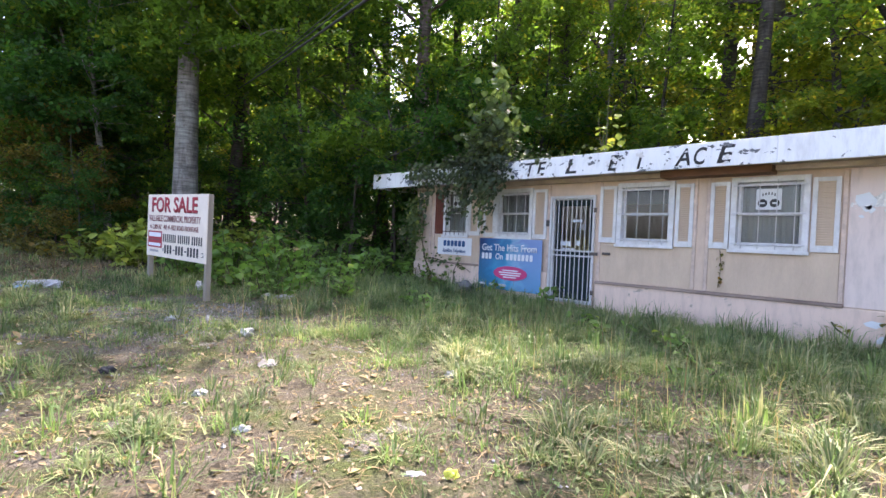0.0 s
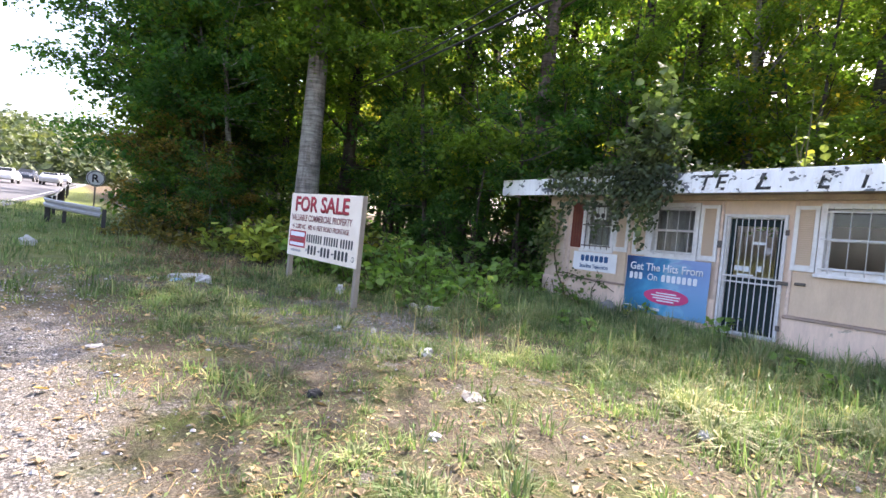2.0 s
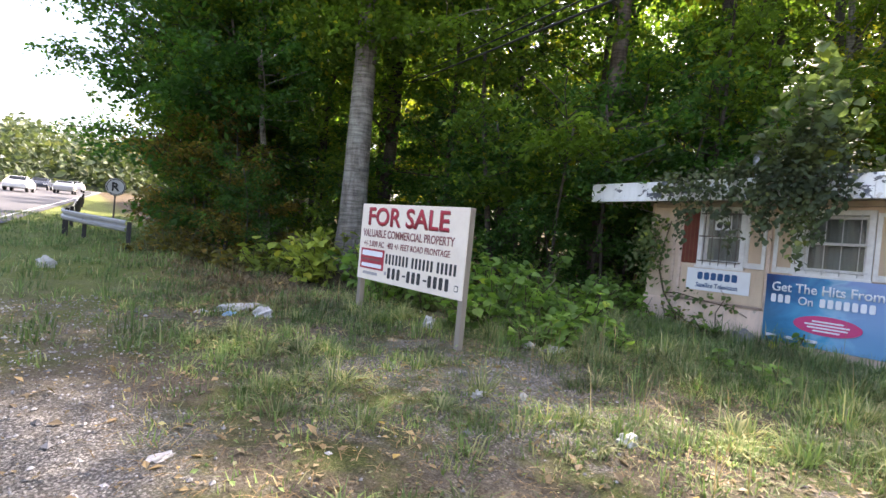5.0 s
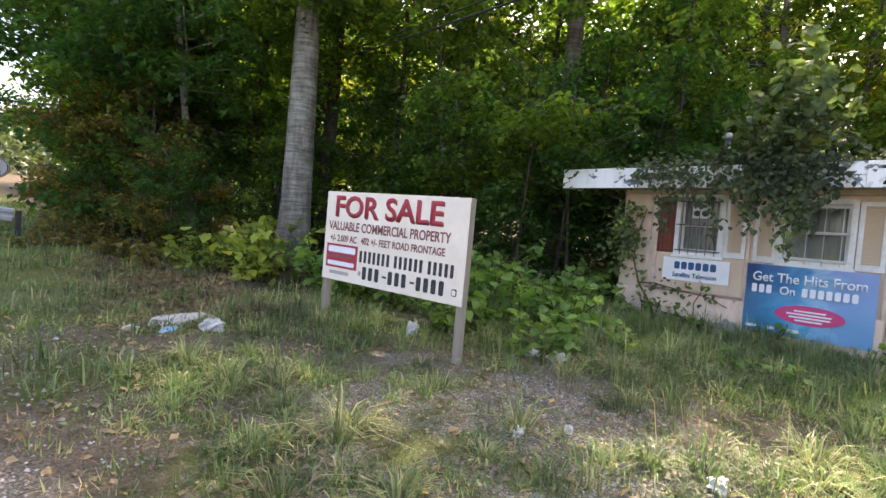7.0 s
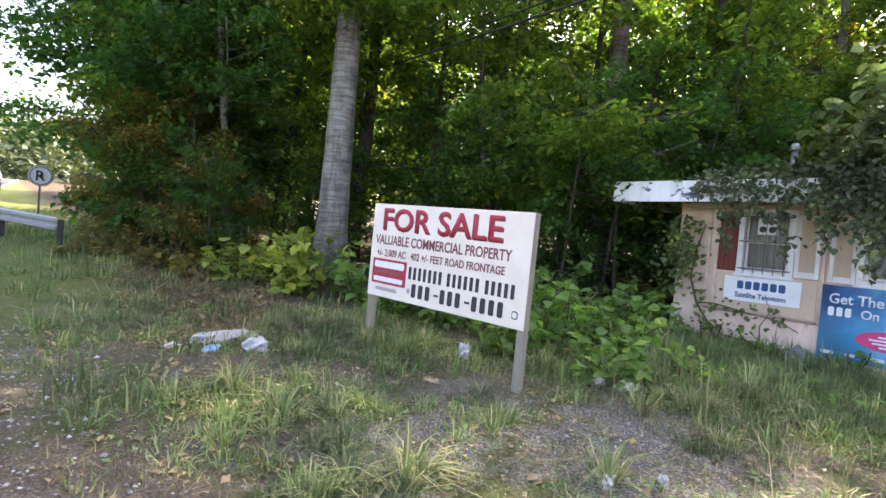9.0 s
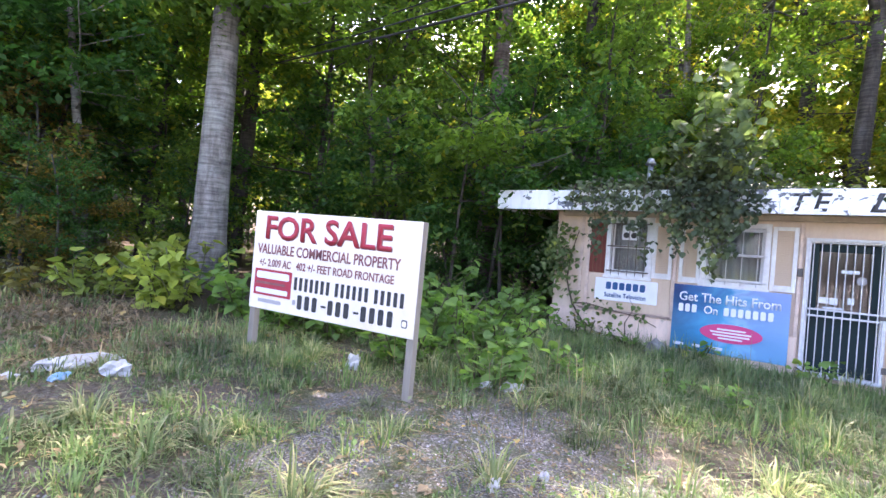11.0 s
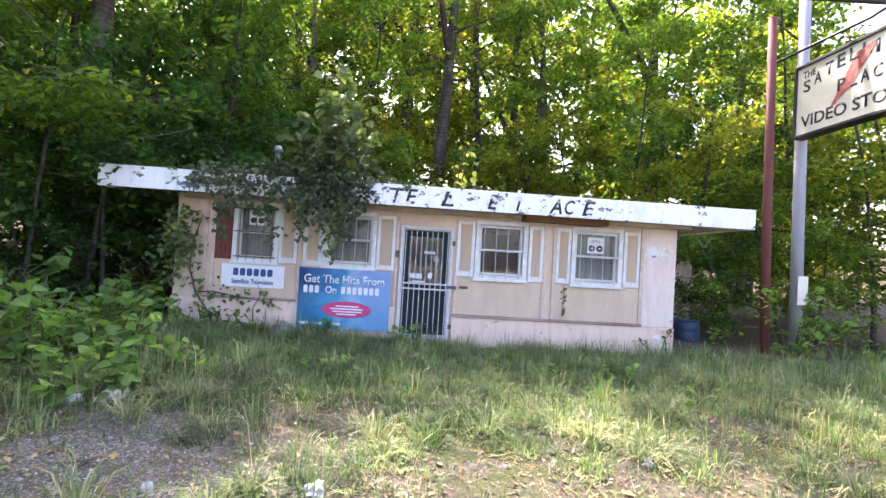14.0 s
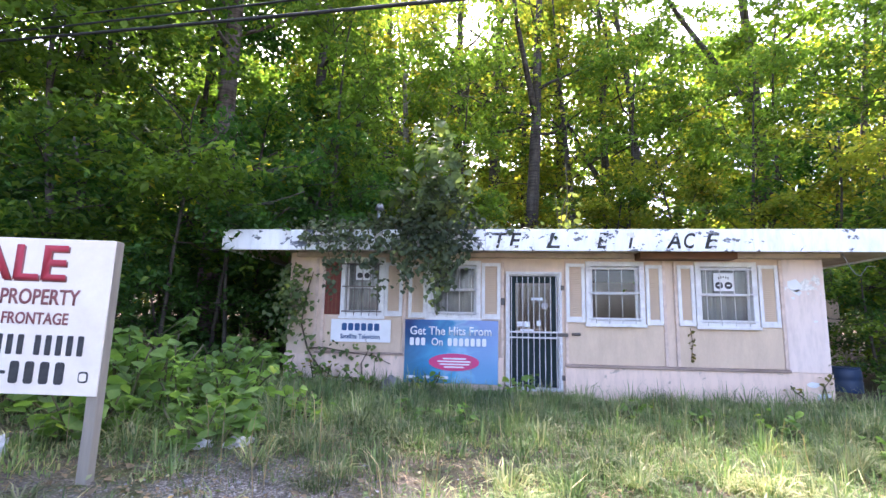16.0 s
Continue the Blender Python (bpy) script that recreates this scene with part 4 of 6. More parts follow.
for k in range(2):
    on_board(bar_mesh(0.075, 0.025, BLACKINK, "number_bar"), "number_bar", 1.205 + 0.479 * k, fy, 1.05)
on_board(bar_mesh(0.40, 0.045, GREYINK, "number_bar"), "number_bar", 0.16, fy, 0.985)
on_board(bar_mesh(0.05, 0.06, GREYINK, "number_bar"), "number_bar", 0.75, fy, 1.02)
on_board(bar_mesh(0.075, 0.085, BLACKINK, "mark"), "mark", 2.33, fy, 1.0)
on_board(bar_mesh(0.055, 0.06, SIGNWHITE, "mark_inset"), "mark_inset", 2.34, fy - 0.0035, 1.012)

# the pole sign of the shop
pz0 = gz(3.3, 9.9)
pole_sign = thing("pole_sign", (3.3, 9.9, pz0), "tall grey pole with a cream shop sign in a black frame", "sign")
part("pole", tube([[(3.38, 9.98, pz0 - 0.3, 0.135), (3.30, 9.95, 3.0, 0.125), (3.20, 9.9, 8.6, 0.115)]], POLE, "pole", 14), POLE, pole_sign, "grey weathered pole")
SX = 3.02
cab = part("cabinet", frame_bm(0, 3.1, 0, 1.62, -0.14, 0.14, 0.07, 0, 0.01), BLACKMETAL, pole_sign, "black sign cabinet")
M = Matrix.Translation((SX, 9.74, 4.98)) @ pose(0, 0, 0, 0, 0, -90)
cab.matrix_parent_inverse = Matrix()
cab.matrix_basis = pole_sign.matrix_basis.inverted() @ M


def on_cab(me, name, x, y, z):
    o = new(name, me)
    o.parent = cab
    o.location = (x, y, z)
    return o


on_cab(mesh_of("face", box(0.07, 3.03, -0.10, 0.10, 0.07, 1.55, 0), CREAM), "face", 0, 0, 0)
on_cab(text_mesh("THE", 0.15, 0.34, BLACKINK), "lettering", 0.22, -0.102, 1.30)
for k, ch in enumerate("SATELLITE"):
    on_cab(text_mesh(ch, 0.27, 0.19 if ch not in "I" else 0.07, BLACKINK), "lettering", 0.24 + 0.285 * k, -0.102, 0.90 + 0.34 * math.sin(math.pi * (k + 0.8) / 10))
for k, ch in enumerate("PLACE"):
    on_cab(text_mesh(ch, 0.26, 0.19, BLACKINK), "lettering", 1.12 + 0.26 * k, -0.102, 0.72)
on_cab(text_mesh("VIDEO STORE", 0.26, 2.45, BLACKINK), "lettering", 0.20, -0.102, 0.22)
bm = bmesh.new()
for k in range(9):
    a, b = (0.95 + 0.05 * k, 0.42 + 0.035 * k), (1.55 + 0.05 * k, 1.36 + 0.01 * k)
    w = 0.02 + 0.012 * (k % 3)
    vs = [bm.verts.new((p[0] + s * w, -0.104 - 0.0005 * k, p[1])) for p, s in ((a, -1), (a, 1), (b, 1), (b, -1))]
    bm.faces.new(vs)
on_cab(mesh_of("red_scrawl", bm, REDPAINT), "red_scrawl", 0, 0, 0)
part("top_rod", tube([[(2.35, 9.75, 6.65, 0.03), (3.0, 8.0, 6.95, 0.03), (3.05, 5.5, 7.3, 0.03)]], BLACKMETAL, "top_rod", 8), BLACKMETAL, pole_sign)
part("notice", box(3.22, 3.46, 9.78, 9.80, 1.30, 1.95, 0.003), SIGNWHITE, pole_sign, "torn paper notice")
rp = thing("rusty_pole", (2.5, 9.75, gz(2.5, 9.75)), "leaning red-brown iron pole beside the sign", "pole")
part("shaft", tube([[(2.5, 9.78, -0.2, 0.095), (2.36, 9.70, 3.0, 0.095), (2.18, 9.55, 7.6, 0.09)]], RUST, "shaft", 12), RUST, rp)

# no-parking sign and guard rail beside the road
nz = gz(-28, 0.33)
nps = thing("no_parking_sign", (-28, 0.33, nz), "round white no-parking sign on a thin dark post", "road sign")
part("post", box(-28.04, -27.98, 0.30, 0.36, nz - 0.2, 2.95, 0.005), DARKIRON, nps)
part("disc", cyl(0.36, 0.012, pose(-27.965, 0.33, 2.62, 90, 0, 90), 32), DARKIRON, nps)
part("disc_face", cyl(0.34, 0.006, pose(-27.952, 0.33, 2.62, 90, 0, 90), 32), BOARD, nps)
o = put(nps, text_mesh("R", 0.34, 0.26, BLACKINK), "letter", (-27.90, 0.20, 2.45), 90)
part("ring", tube([[(-27.90, 0.33 + 0.30 * math.cos(k * math.pi / 16), 2.62 + 0.30 * math.sin(k * math.pi / 16), 0.016) for k in range(33)]], BLACKINK, "ring", 6), BLACKINK, nps)

rail_pts = [(-19.9, 0.20), (-22.2, -0.75), (-23.5, -1.20), (-24.2, -1.25), (-24.8, -1.2), (-30, -0.95), (-40, -0.75), (-50, -0.5), (-62, 0.3)]
rail = thing("guard_rail", (-22.8, -1.35, gz(-22.8, -1.35)), "bent galvanised steel guard rail on short posts", "guard rail")
prof = [(0.0, -0.155), (0.045, -0.125), (0.045, -0.06), (0.0, -0.02), (0.0, 0.02), (0.045, 0.06), (0.045, 0.125), (0.0, 0.155)]
vs, ts = [], []
for i, (px, py) in enumerate(rail_pts):
    a, b = rail_pts[max(i - 1, 0)], rail_pts[min(i + 1, len(rail_pts) - 1)]
    dx, dy = b[0] - a[0], b[1] - a[1]
    n = math.hypot(dx, dy)
    nx, ny = -dy / n, dx / n
    z = gz(px, py) + 0.66
    for s in (0.0, 0.006):
        vs += [(px + nx * (q[0] - s), py + ny * (q[0] - s), z + q[1]) for q in prof]
    if i:
        k, m_ = 16 * (i - 1), 16 * i
        for j in range(7):
            for off in (0, 8):
                ts += [(k + off + j, k + off + j + 1, m_ + off + j + 1), (k + off + j, m_ + off + j + 1, m_ + off + j)]
part("beam", raw_mesh("beam", vs, ts, GALV), GALV, rail)
for px, py in rail_pts[:-1] + [(-27, -1.08), (-33, -0.9), (-36.5, -0.82), (-45, -0.6)]:
    z = gz(px, py)
    part("rail_post", box(px - 0.05, px + 0.05, py + 0.012, py + 0.12, z - 0.2, z + 0.78, 0.008), BLACKMETAL, rail)


def car(x, y, rz, paint, label):
    """A parked-looking saloon, built on its own axis and then set down."""
    c = new("car")
    tagged(c, label, "car", "cars on the highway")
    bm = bmesh.new()
    prof = [(-2.2, 0.35), (-2.25, 0.75), (-2.1, 0.95), (-1.3, 1.02), (-0.75, 1.42), (0.55, 1.45), (1.2, 1.0), (2.05, 0.85), (2.25, 0.65), (2.2, 0.35)]
    rows = [[bm.verts.new((px, s * (0.88 if pz < 1.1 else 0.66), pz)) for px, pz in prof] for s in (-1, 1)]
    bm.faces.new(rows[0])
    bm.faces.new(rows[1][::-1])
    for i in range(len(prof)):
        j = (i + 1) % len(prof)
        bm.faces.new((rows[0][j], rows[0][i], rows[1][i], rows[1][j]))
    bmesh.ops.recalc_face_normals(bm, faces=bm.faces[:])
    bmesh.ops.bevel(bm, geom=bm.edges[:], offset=0.05, segments=2, affect="EDGES")
    part("body", bm, paint, c)
    for px, w, r in ((1.0, 0.5, 38), (-1.08, 0.5, -40)):
        bm = bmesh.new()
        box_bm(bm, -0.01, 0.01, -0.62, 0.62, -0.24, 0.26, 0.004)
        bmesh.ops.transform(bm, matrix=pose(px * 0.92, 0, 1.235, 0, -r - 10 if r > 0 else -r + 12, 0), verts=bm.verts[:])
        part("windscreen", bm, DARKGLASS, c)
    for s in (-1, 1):
        bm = bmesh.new()
        box_bm(bm, -0.78, 0.62, s * 0.80 - 0.01, s * 0.80 + 0.01, 1.06, 1.36, 0.004)
        part("side_window", bm, DARKGLASS, c)
        for px in (-1.35, 1.38):
            w = part("wheel", cyl(0.32, 0.2, pose(px, s * 0.80, 0.32, 90), 20), TYRE, c)
            part("rim", cyl(0.19, 0.21, pose(px, s * 0.805, 0.32, 90), 14), GALV, w)
        part("headlight", box(2.16, 2.25, s * 0.62 - 0.16, s * 0.62 + 0.16, 0.62, 0.74, 0.02), LAMPGLASS, c)
    c.matrix_basis = pose(x, y, gz(x, road_edge(x)) + 0.05, 0, 0, rz)
    return c


car(-66, road_edge(-66) - 4.6, -6, CARWHITE, "white saloon car on the highway")
car(-74, road_edge(-74) - 1.8, 175, CARSILVER, "silver saloon car on the highway")
car(-82, road_edge(-82) - 4.8, -6, CARDARK, "dark saloon car on the highway")
car(-90, road_edge(-90) - 2.0, 174, CARWHITE, "white saloon car on the highway")

# barrel, stone and overhead wires
bz = gz(1.6, 11.4)
bz -= 0.42
brl = thing("plastic_barrel", (1.55, 11.3, bz), "faded blue plastic barrel behind the shop corner", "barrel")
part("drum", tube([[(1.55, 11.3, bz - 0.02, 0.26), (1.55, 11.3, bz + 0.05, 0.30), (1.55, 11.3, bz + 0.3, 0.31), (1.55, 11.3, bz + 0.33, 0.295), (1.55, 11.3, bz + 0.36, 0.31), (1.55, 11.3, bz + 0.62, 0.31), (1.55, 11.3, bz + 0.65, 0.295), (1.55, 11.3, bz + 0.68, 0.31), (1.55, 11.3, bz + 0.85, 0.29), (1.55, 11.3, bz + 0.9, 0.25)]], BARREL, "drum", 24), BARREL, brl)
part("rim", tube([[(1.55 + 0.27 * math.cos(k * math.pi / 10), 11.3 + 0.27 * math.sin(k * math.pi / 10), bz + 0.9, 0.018) for k in range(21)]], BARREL, "rim", 6), BARREL, brl)

for k, (dz, r, dy) in enumerate(((0.0, 0.021, 0.0), (0.42, 0.015, 0.25), (0.95, 0.012, 0.6))):
    pts = []
    for j in range(41):
        u = j / 40
        x_ = -30 + 42 * u
        y_ = 10.7 - 0.283 * (x_ + 30) + dy
        z_ = 8.55 - 0.163 * (x_ + 30) + dz + (0.012 * max(0, x_ + 4) ** 2) - 0.5 * math.sin(math.pi * min(u / 0.62, 1)) * (0.25 + 0.2 * k)
        pts.append((x_, y_, z_, r))
    tagged(part("overhead_wire", tube([pts], WIRE, "overhead_wire", 6), WIRE), "black overhead wire sagging across the lot", "wire", "overhead wires")

# ---- trees ----
def limb(start, heading, length, r, rnd, rise=0.15, n=6):
    p, d, pts = np.array(start, float), np.array(heading, float), []
    for k in range(n + 1):
        pts.append((*p, max(r * (1 - 0.85 * k / n), 0.012)))
        d = d + rnd.normal(0, 0.13, 3) + np.array([0, 0, rise * 0.35])
        d /= np.linalg.norm(d)
        p = p + d * length / n
    return pts


def tree_meshes(seed, height, r, crown0, spread, sprays, per, leaf, bark, leafmat, lean=0.03, fork=0.0, limbs=16, spray=0.75, thick=0.42, rise=0.10, inner=0):
    """The trunk with its limbs, and the crown of single leaves in sprays round the limbs' ends."""
    rnd = np.random.RandomState(seed)
    trunk, p, d = [], np.array([0.0, 0, -0.3]), np.array([rnd.normal(0, lean), rnd.normal(0, lean), 1.0])
    n = 12
    for k in range(n + 1):
        u = k / n
        flare = 1 + 0.30 * math.exp(-u * 26)
        trunk.append((*p, max(r * flare * (1 - 0.82 * u), 0.03)))
        d = d + np.array([*rnd.normal(0, lean * 0.7, 2), 0])
        d /= np.linalg.norm(d)
        p = p + d * (height + 0.3) / n
    paths, tips = [trunk], []
    t = np.array(trunk)
    if fork:
        for s in (-1, 1):
            i = int(n * fork)
            paths.append(limb(t[i, :3], (0.42 * s, 0.1, 1), height * (1 - fork) * 0.9, t[i, 3] * 0.75, rnd, 0.2, 8))
            tips += [q[:3] for q in paths[-1][3:]]
    for k in range(limbs):
        h = crown0 + (height * 0.97 - crown0) * (k + rnd.uniform(0, 1)) / limbs
        i = np.searchsorted(t[:, 2], h)
        i = min(max(i, 1), n)
        f = (h - t[i - 1, 2]) / (t[i, 2] - t[i - 1, 2] + 1e-6)
        at = t[i - 1, :3] * (1 - f) + t[i, :3] * f
        rr = t[i - 1, 3] * (1 - f) + t[i, 3] * f
        a = k * 2.4 + rnd.normal(0, 0.4)
        u = (h - crown0) / (height - crown0)
        reach = spread * (0.55 + 0.75 * math.sin(math.pi * min(0.25 + 0.75 * u, 1))) * rnd.uniform(0.7, 1.15)
        b = limb(at, (math.cos(a), math.sin(a), 0.15 + 0.6 * u), reach, rr * thick, rnd, rise, 5)
        paths.append(b)
        for q in b[2:]:
            tips.append(q[:3])
        for s in range(2):
            j = rnd.randint(2, 5)
            tw = limb(b[j][:3], (math.cos(a + rnd.choice([-1, 1]) * 0.9), math.sin(a + rnd.choice([-1, 1]) * 0.9), 0.2), reach * 0.5, max(b[j][3] * 0.6, 0.015), rnd, 0.0, 3)
            paths.append(tw)
            tips += [q[:3] for q in tw[1:]]
    for k in range(inner):    # short leafy twigs close to the trunk
        a, h = rnd.uniform(0, 2 * np.pi), crown0 + 0.2 + 6 * rnd.uniform(0, 1) ** 1.6
        tips.append(np.array([0.9 * math.cos(a), 0.9 * math.sin(a), h]) * np.array([rnd.uniform(0.5, 1.8)] * 2 + [1]))
    tips = np.array(tips)
    c = tips[rnd.randint(0, len(tips), sprays)] + rnd.normal(0, 0.38 * spread / 4, (sprays, 3)) * np.array([1, 1, 0.7])
    # each clump holds more or fewer leaves, is longer one way, and droops at its rim
    share = rnd.gamma(2.0, 0.5, sprays)
    kk = np.repeat(np.arange(sprays), np.maximum((per * share).astype(int), 6))
    a, q = rnd.uniform(0, 2 * np.pi, len(kk)), rnd.uniform(0, 1, len(kk)) ** 0.6
    sp = (np.clip(share, 0.3, 2.2) ** 0.45 * rnd.uniform(0.75, 1.15, sprays))[kk] * spray
    turn = rnd.uniform(0, 2 * np.pi, sprays)[kk]
    slope = rnd.normal(0, 0.35, (sprays, 2))[kk]
    u, v = 1.25 * np.cos(a) * q * sp, 0.7 * np.sin(a) * q * sp
    ox, oy = u * np.cos(turn) - v * np.sin(turn), u * np.sin(turn) + v * np.cos(turn)
    pos = c[kk] + np.stack([ox, oy, slope[:, 0] * ox + slope[:, 1] * oy - 0.45 * q * q * sp + rnd.normal(0, 0.13, len(kk)) * sp], 1)
    pos = pos[pos[:, 2] > 0.15]
    return tube(paths, bark, "trunk", 5, True, 12), leaves("crown", pos, leaf, leafmat, OVAL, 0.35, 0.5, rnd)


def tree(name, meshes, x, y, rz, s, label, category="tree", group="woodland trees", sz=None):
    e = new(name)
    tagged(e, label, category, group)
    e.matrix_basis = Matrix.LocRotScale((x, y, gz(x, y)), Euler((0, 0, radians(rz))), (s, s, sz or s))
    for part_name, me in zip(("trunk", "crown"), meshes):
        o = new(part_name, me)
        o.parent = e
    return e


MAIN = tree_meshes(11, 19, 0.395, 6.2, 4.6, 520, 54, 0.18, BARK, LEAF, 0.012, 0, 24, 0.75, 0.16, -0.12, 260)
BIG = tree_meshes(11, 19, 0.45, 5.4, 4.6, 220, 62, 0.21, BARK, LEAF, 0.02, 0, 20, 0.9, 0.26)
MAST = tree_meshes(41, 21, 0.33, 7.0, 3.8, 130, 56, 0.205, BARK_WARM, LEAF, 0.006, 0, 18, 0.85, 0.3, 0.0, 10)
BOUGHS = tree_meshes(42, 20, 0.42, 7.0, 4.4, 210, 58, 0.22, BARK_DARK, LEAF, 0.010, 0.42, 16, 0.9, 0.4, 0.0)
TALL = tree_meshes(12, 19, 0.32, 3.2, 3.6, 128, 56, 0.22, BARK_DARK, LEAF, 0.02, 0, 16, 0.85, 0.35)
TALL2 = tree_meshes(13, 17, 0.22, 2.6, 3.3, 140, 54, 0.21, BARK_DARK, LEAF_YELLOW_LIT, 0.035, 0, 16, 0.8, 0.35)
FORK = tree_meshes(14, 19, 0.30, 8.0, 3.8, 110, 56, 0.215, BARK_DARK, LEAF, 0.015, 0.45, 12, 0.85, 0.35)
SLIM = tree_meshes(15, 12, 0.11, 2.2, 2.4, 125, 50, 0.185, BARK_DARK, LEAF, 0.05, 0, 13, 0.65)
SLIM_PALE = tree_meshes(15, 12, 0.13, 3.6, 2.4, 95, 60, 0.17, BARK, LEAF_SHADED, 0.05, 0, 14, 0.6)
UNDER = tree_meshes(16, 6.0, 0.075, 0.5, 1.9, 92, 44, 0.17, BARK_DARK, LEAF_SHADED, 0.06, 0, 10, 0.6)
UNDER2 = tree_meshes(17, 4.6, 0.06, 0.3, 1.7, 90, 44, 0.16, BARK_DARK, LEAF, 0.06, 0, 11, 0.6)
UNDERY = tree_meshes(18, 7.5, 0.08, 0.8, 2.0, 100, 44, 0.175, BARK_DARK, LEAF_YELLOW_LIT, 0.06, 0, 11, 0.6)
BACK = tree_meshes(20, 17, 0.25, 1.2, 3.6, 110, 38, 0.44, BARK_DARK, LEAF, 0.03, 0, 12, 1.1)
BACKY = tree_meshes(21, 16, 0.25, 1.2, 3.6, 125, 38, 0.44, BARK_DARK, LEAF_YELLOW_LIT, 0.03, 0, 12, 1.1)
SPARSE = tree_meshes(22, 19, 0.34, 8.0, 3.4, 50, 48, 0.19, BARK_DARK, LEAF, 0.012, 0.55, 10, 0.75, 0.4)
EDGE = tree_meshes(23, 15, 0.17, 3.6, 4.4, 300, 56, 0.18, BARK_DARK, LEAF_SHADED, 0.03, 0, 18, 0.8, 0.4, -0.03)
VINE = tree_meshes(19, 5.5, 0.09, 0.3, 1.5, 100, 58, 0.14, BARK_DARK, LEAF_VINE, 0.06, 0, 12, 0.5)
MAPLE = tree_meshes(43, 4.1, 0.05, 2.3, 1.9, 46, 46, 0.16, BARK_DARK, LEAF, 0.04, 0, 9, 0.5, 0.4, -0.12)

GREEN_T, YEL_T, BUSH_T = "tall woodland tree with a dark trunk and green leaves", "tall slim tree with yellowing leaves tinted as if sunlit", "leafy dark green understorey tree at the wood's edge"
tree("tree", MAIN, -16.75, 5.3, 40, 1.0, "tall tree with a thick pale grey trunk behind the sale board")
tree("tree", BOUGHS, -23.9, 10.2, 200, 1.0, "tall dark tree forking into two rising boughs")
tree("tree", MAST, -13.4, 12.0, 130, 1.0, "tall straight tree with a reddish-grey trunk behind the shop")
tree("tree", SPARSE, -4.66, 18.9, 70, 1.0, "tall dark trunk with a thin open crown")
tree("tree", FORK, -11.0, 22.6, 10, 1.05, "tall forked tree with two rising limbs")
tree("tree", FORK, -0.5, 24.0, 100, 1.0, "tall forked tree with two rising limbs")
tree("tree", SLIM_PALE, -19.8, 3.9, 15, 0.95, "slim tree with a pale stem at the wood's edge")
tree("tree", EDGE, -22.4, 2.2, 75, 1.0, "tree at the wood's edge leaning out over the verge")
tree("tree", EDGE, -25.5, 2.4, 190, 0.95, "tree at the wood's edge leaning out over the verge")
# added trees: they fill the sky, and tops out of view dapple the lot
for x, y, s, me, lab in ((-4.0, 27.0, 1.25, TALL2, YEL_T), (-13.5, 21.5, 1.15, TALL, GREEN_T), (1.5, 24.0, 1.35, TALL2, YEL_T), (5.5, 21.5, 1.25, FORK, GREEN_T), (-1.4, 30.0, 1.5, TALL, GREEN_T), (-11.0, 31.0, 1.45, TALL2, YEL_T), (9.5, 17.0, 0.95, TALL, GREEN_T)):
    tree("tree", me, x, y, 57 * s * x, s, lab)
# two more, added for high thin crowns that break up the sun on the lot
tree("tree", SPARSE, -8.4, 28.6, 140, 1.45, "tall dark trunk with a thin open crown")
tree("tree", SPARSE, -6.2, 28.0, 20, 1.38, "tall dark trunk with a thin open crown")
tree("tree", TALL2, -11.9, 18.6, 290, 1.0, YEL_T)
# added in the shade-dark leaf: tones down the bright wood, shades the lot's left
tree("tree", EDGE, -15.0, 13.4, 290, 0.9, "tree with shade-dark leaf colour crowding the wood behind the sign")
tree("tree", TALL, -12.4, 16.0, 25, 0.95, GREEN_T)
tree("maple_sapling", MAPLE, -12.1, 8.3, 60, 1.0, "light green maple sapling beside the shop roof")
tree("maple_sapling", MAPLE, -11.4, 9.4, 200, 1.05, "light green maple sapling beside the shop roof")
tree("tree", BIG, -23.5, 5.5, 300, 0.8, GREEN_T)
for x, y, s, me, lab in ((-2.5, 21.5, 0.95, TALL2, YEL_T), (-18.6, 12.5, 1.0, TALL, GREEN_T), (-16.2, 17.0, 1.05, TALL, GREEN_T), (-20.5, 8.2, 0.9, TALL, GREEN_T), (-27.5, 4.2, 0.8, TALL, GREEN_T)):
    tree("tree", me, x, y, 71 * s * x, s, lab)

# the rest of the wood, kept clear of the shop and of the gap that lets the sun in
wr = np.random.RandomState(5)
spots = [(-16.75, 5.3), (-23.9, 10.2), (-13.4, 12.0), (-4.66, 18.9), (-11, 22.6), (-0.5, 24), (-19.8, 3.9), (-22.4, 2.5), (-23.5, 5.5), (-8.5, 24.5), (-4, 26), (-13.5, 21.5), (1.5, 23), (5.5, 20.5), (9.5, 17), (-11.4, 13.4)]
kinds = ((TALL, GREEN_T), (TALL2, YEL_T), (BIG, GREEN_T), (FORK, "tall forked tree with two rising limbs"))
tries = made = 0
while made < 18 and tries < 4000:
    tries += 1
    x, y = wr.uniform(-40, 20), wr.uniform(6, 33)
    if y < 9.5 and x > -20 or (-12.5 < x < 3.5 and y < 16.5) or (x > 3 and y < 11.5) or (x < -30 and y < 9):
        continue
    if min(math.hypot(x - a, y - b) for a, b in spots) < 3.5:
        continue
    spots.append((x, y))
    k = wr.choice(4, p=[0.4, 0.3, 0.15, 0.15]) if x < -4 else wr.choice(4, p=[0.25, 0.55, 0.05, 0.15])
    me, lab = kinds[k]
    s = wr.uniform(0.8, 1.1)
    if -13.0 < x < 2.0 and y < 30:
        s = min(s, (y - 6) / 19)
    tree("tree", me, x, y, wr.uniform(0, 360), s, lab)
    made += 1

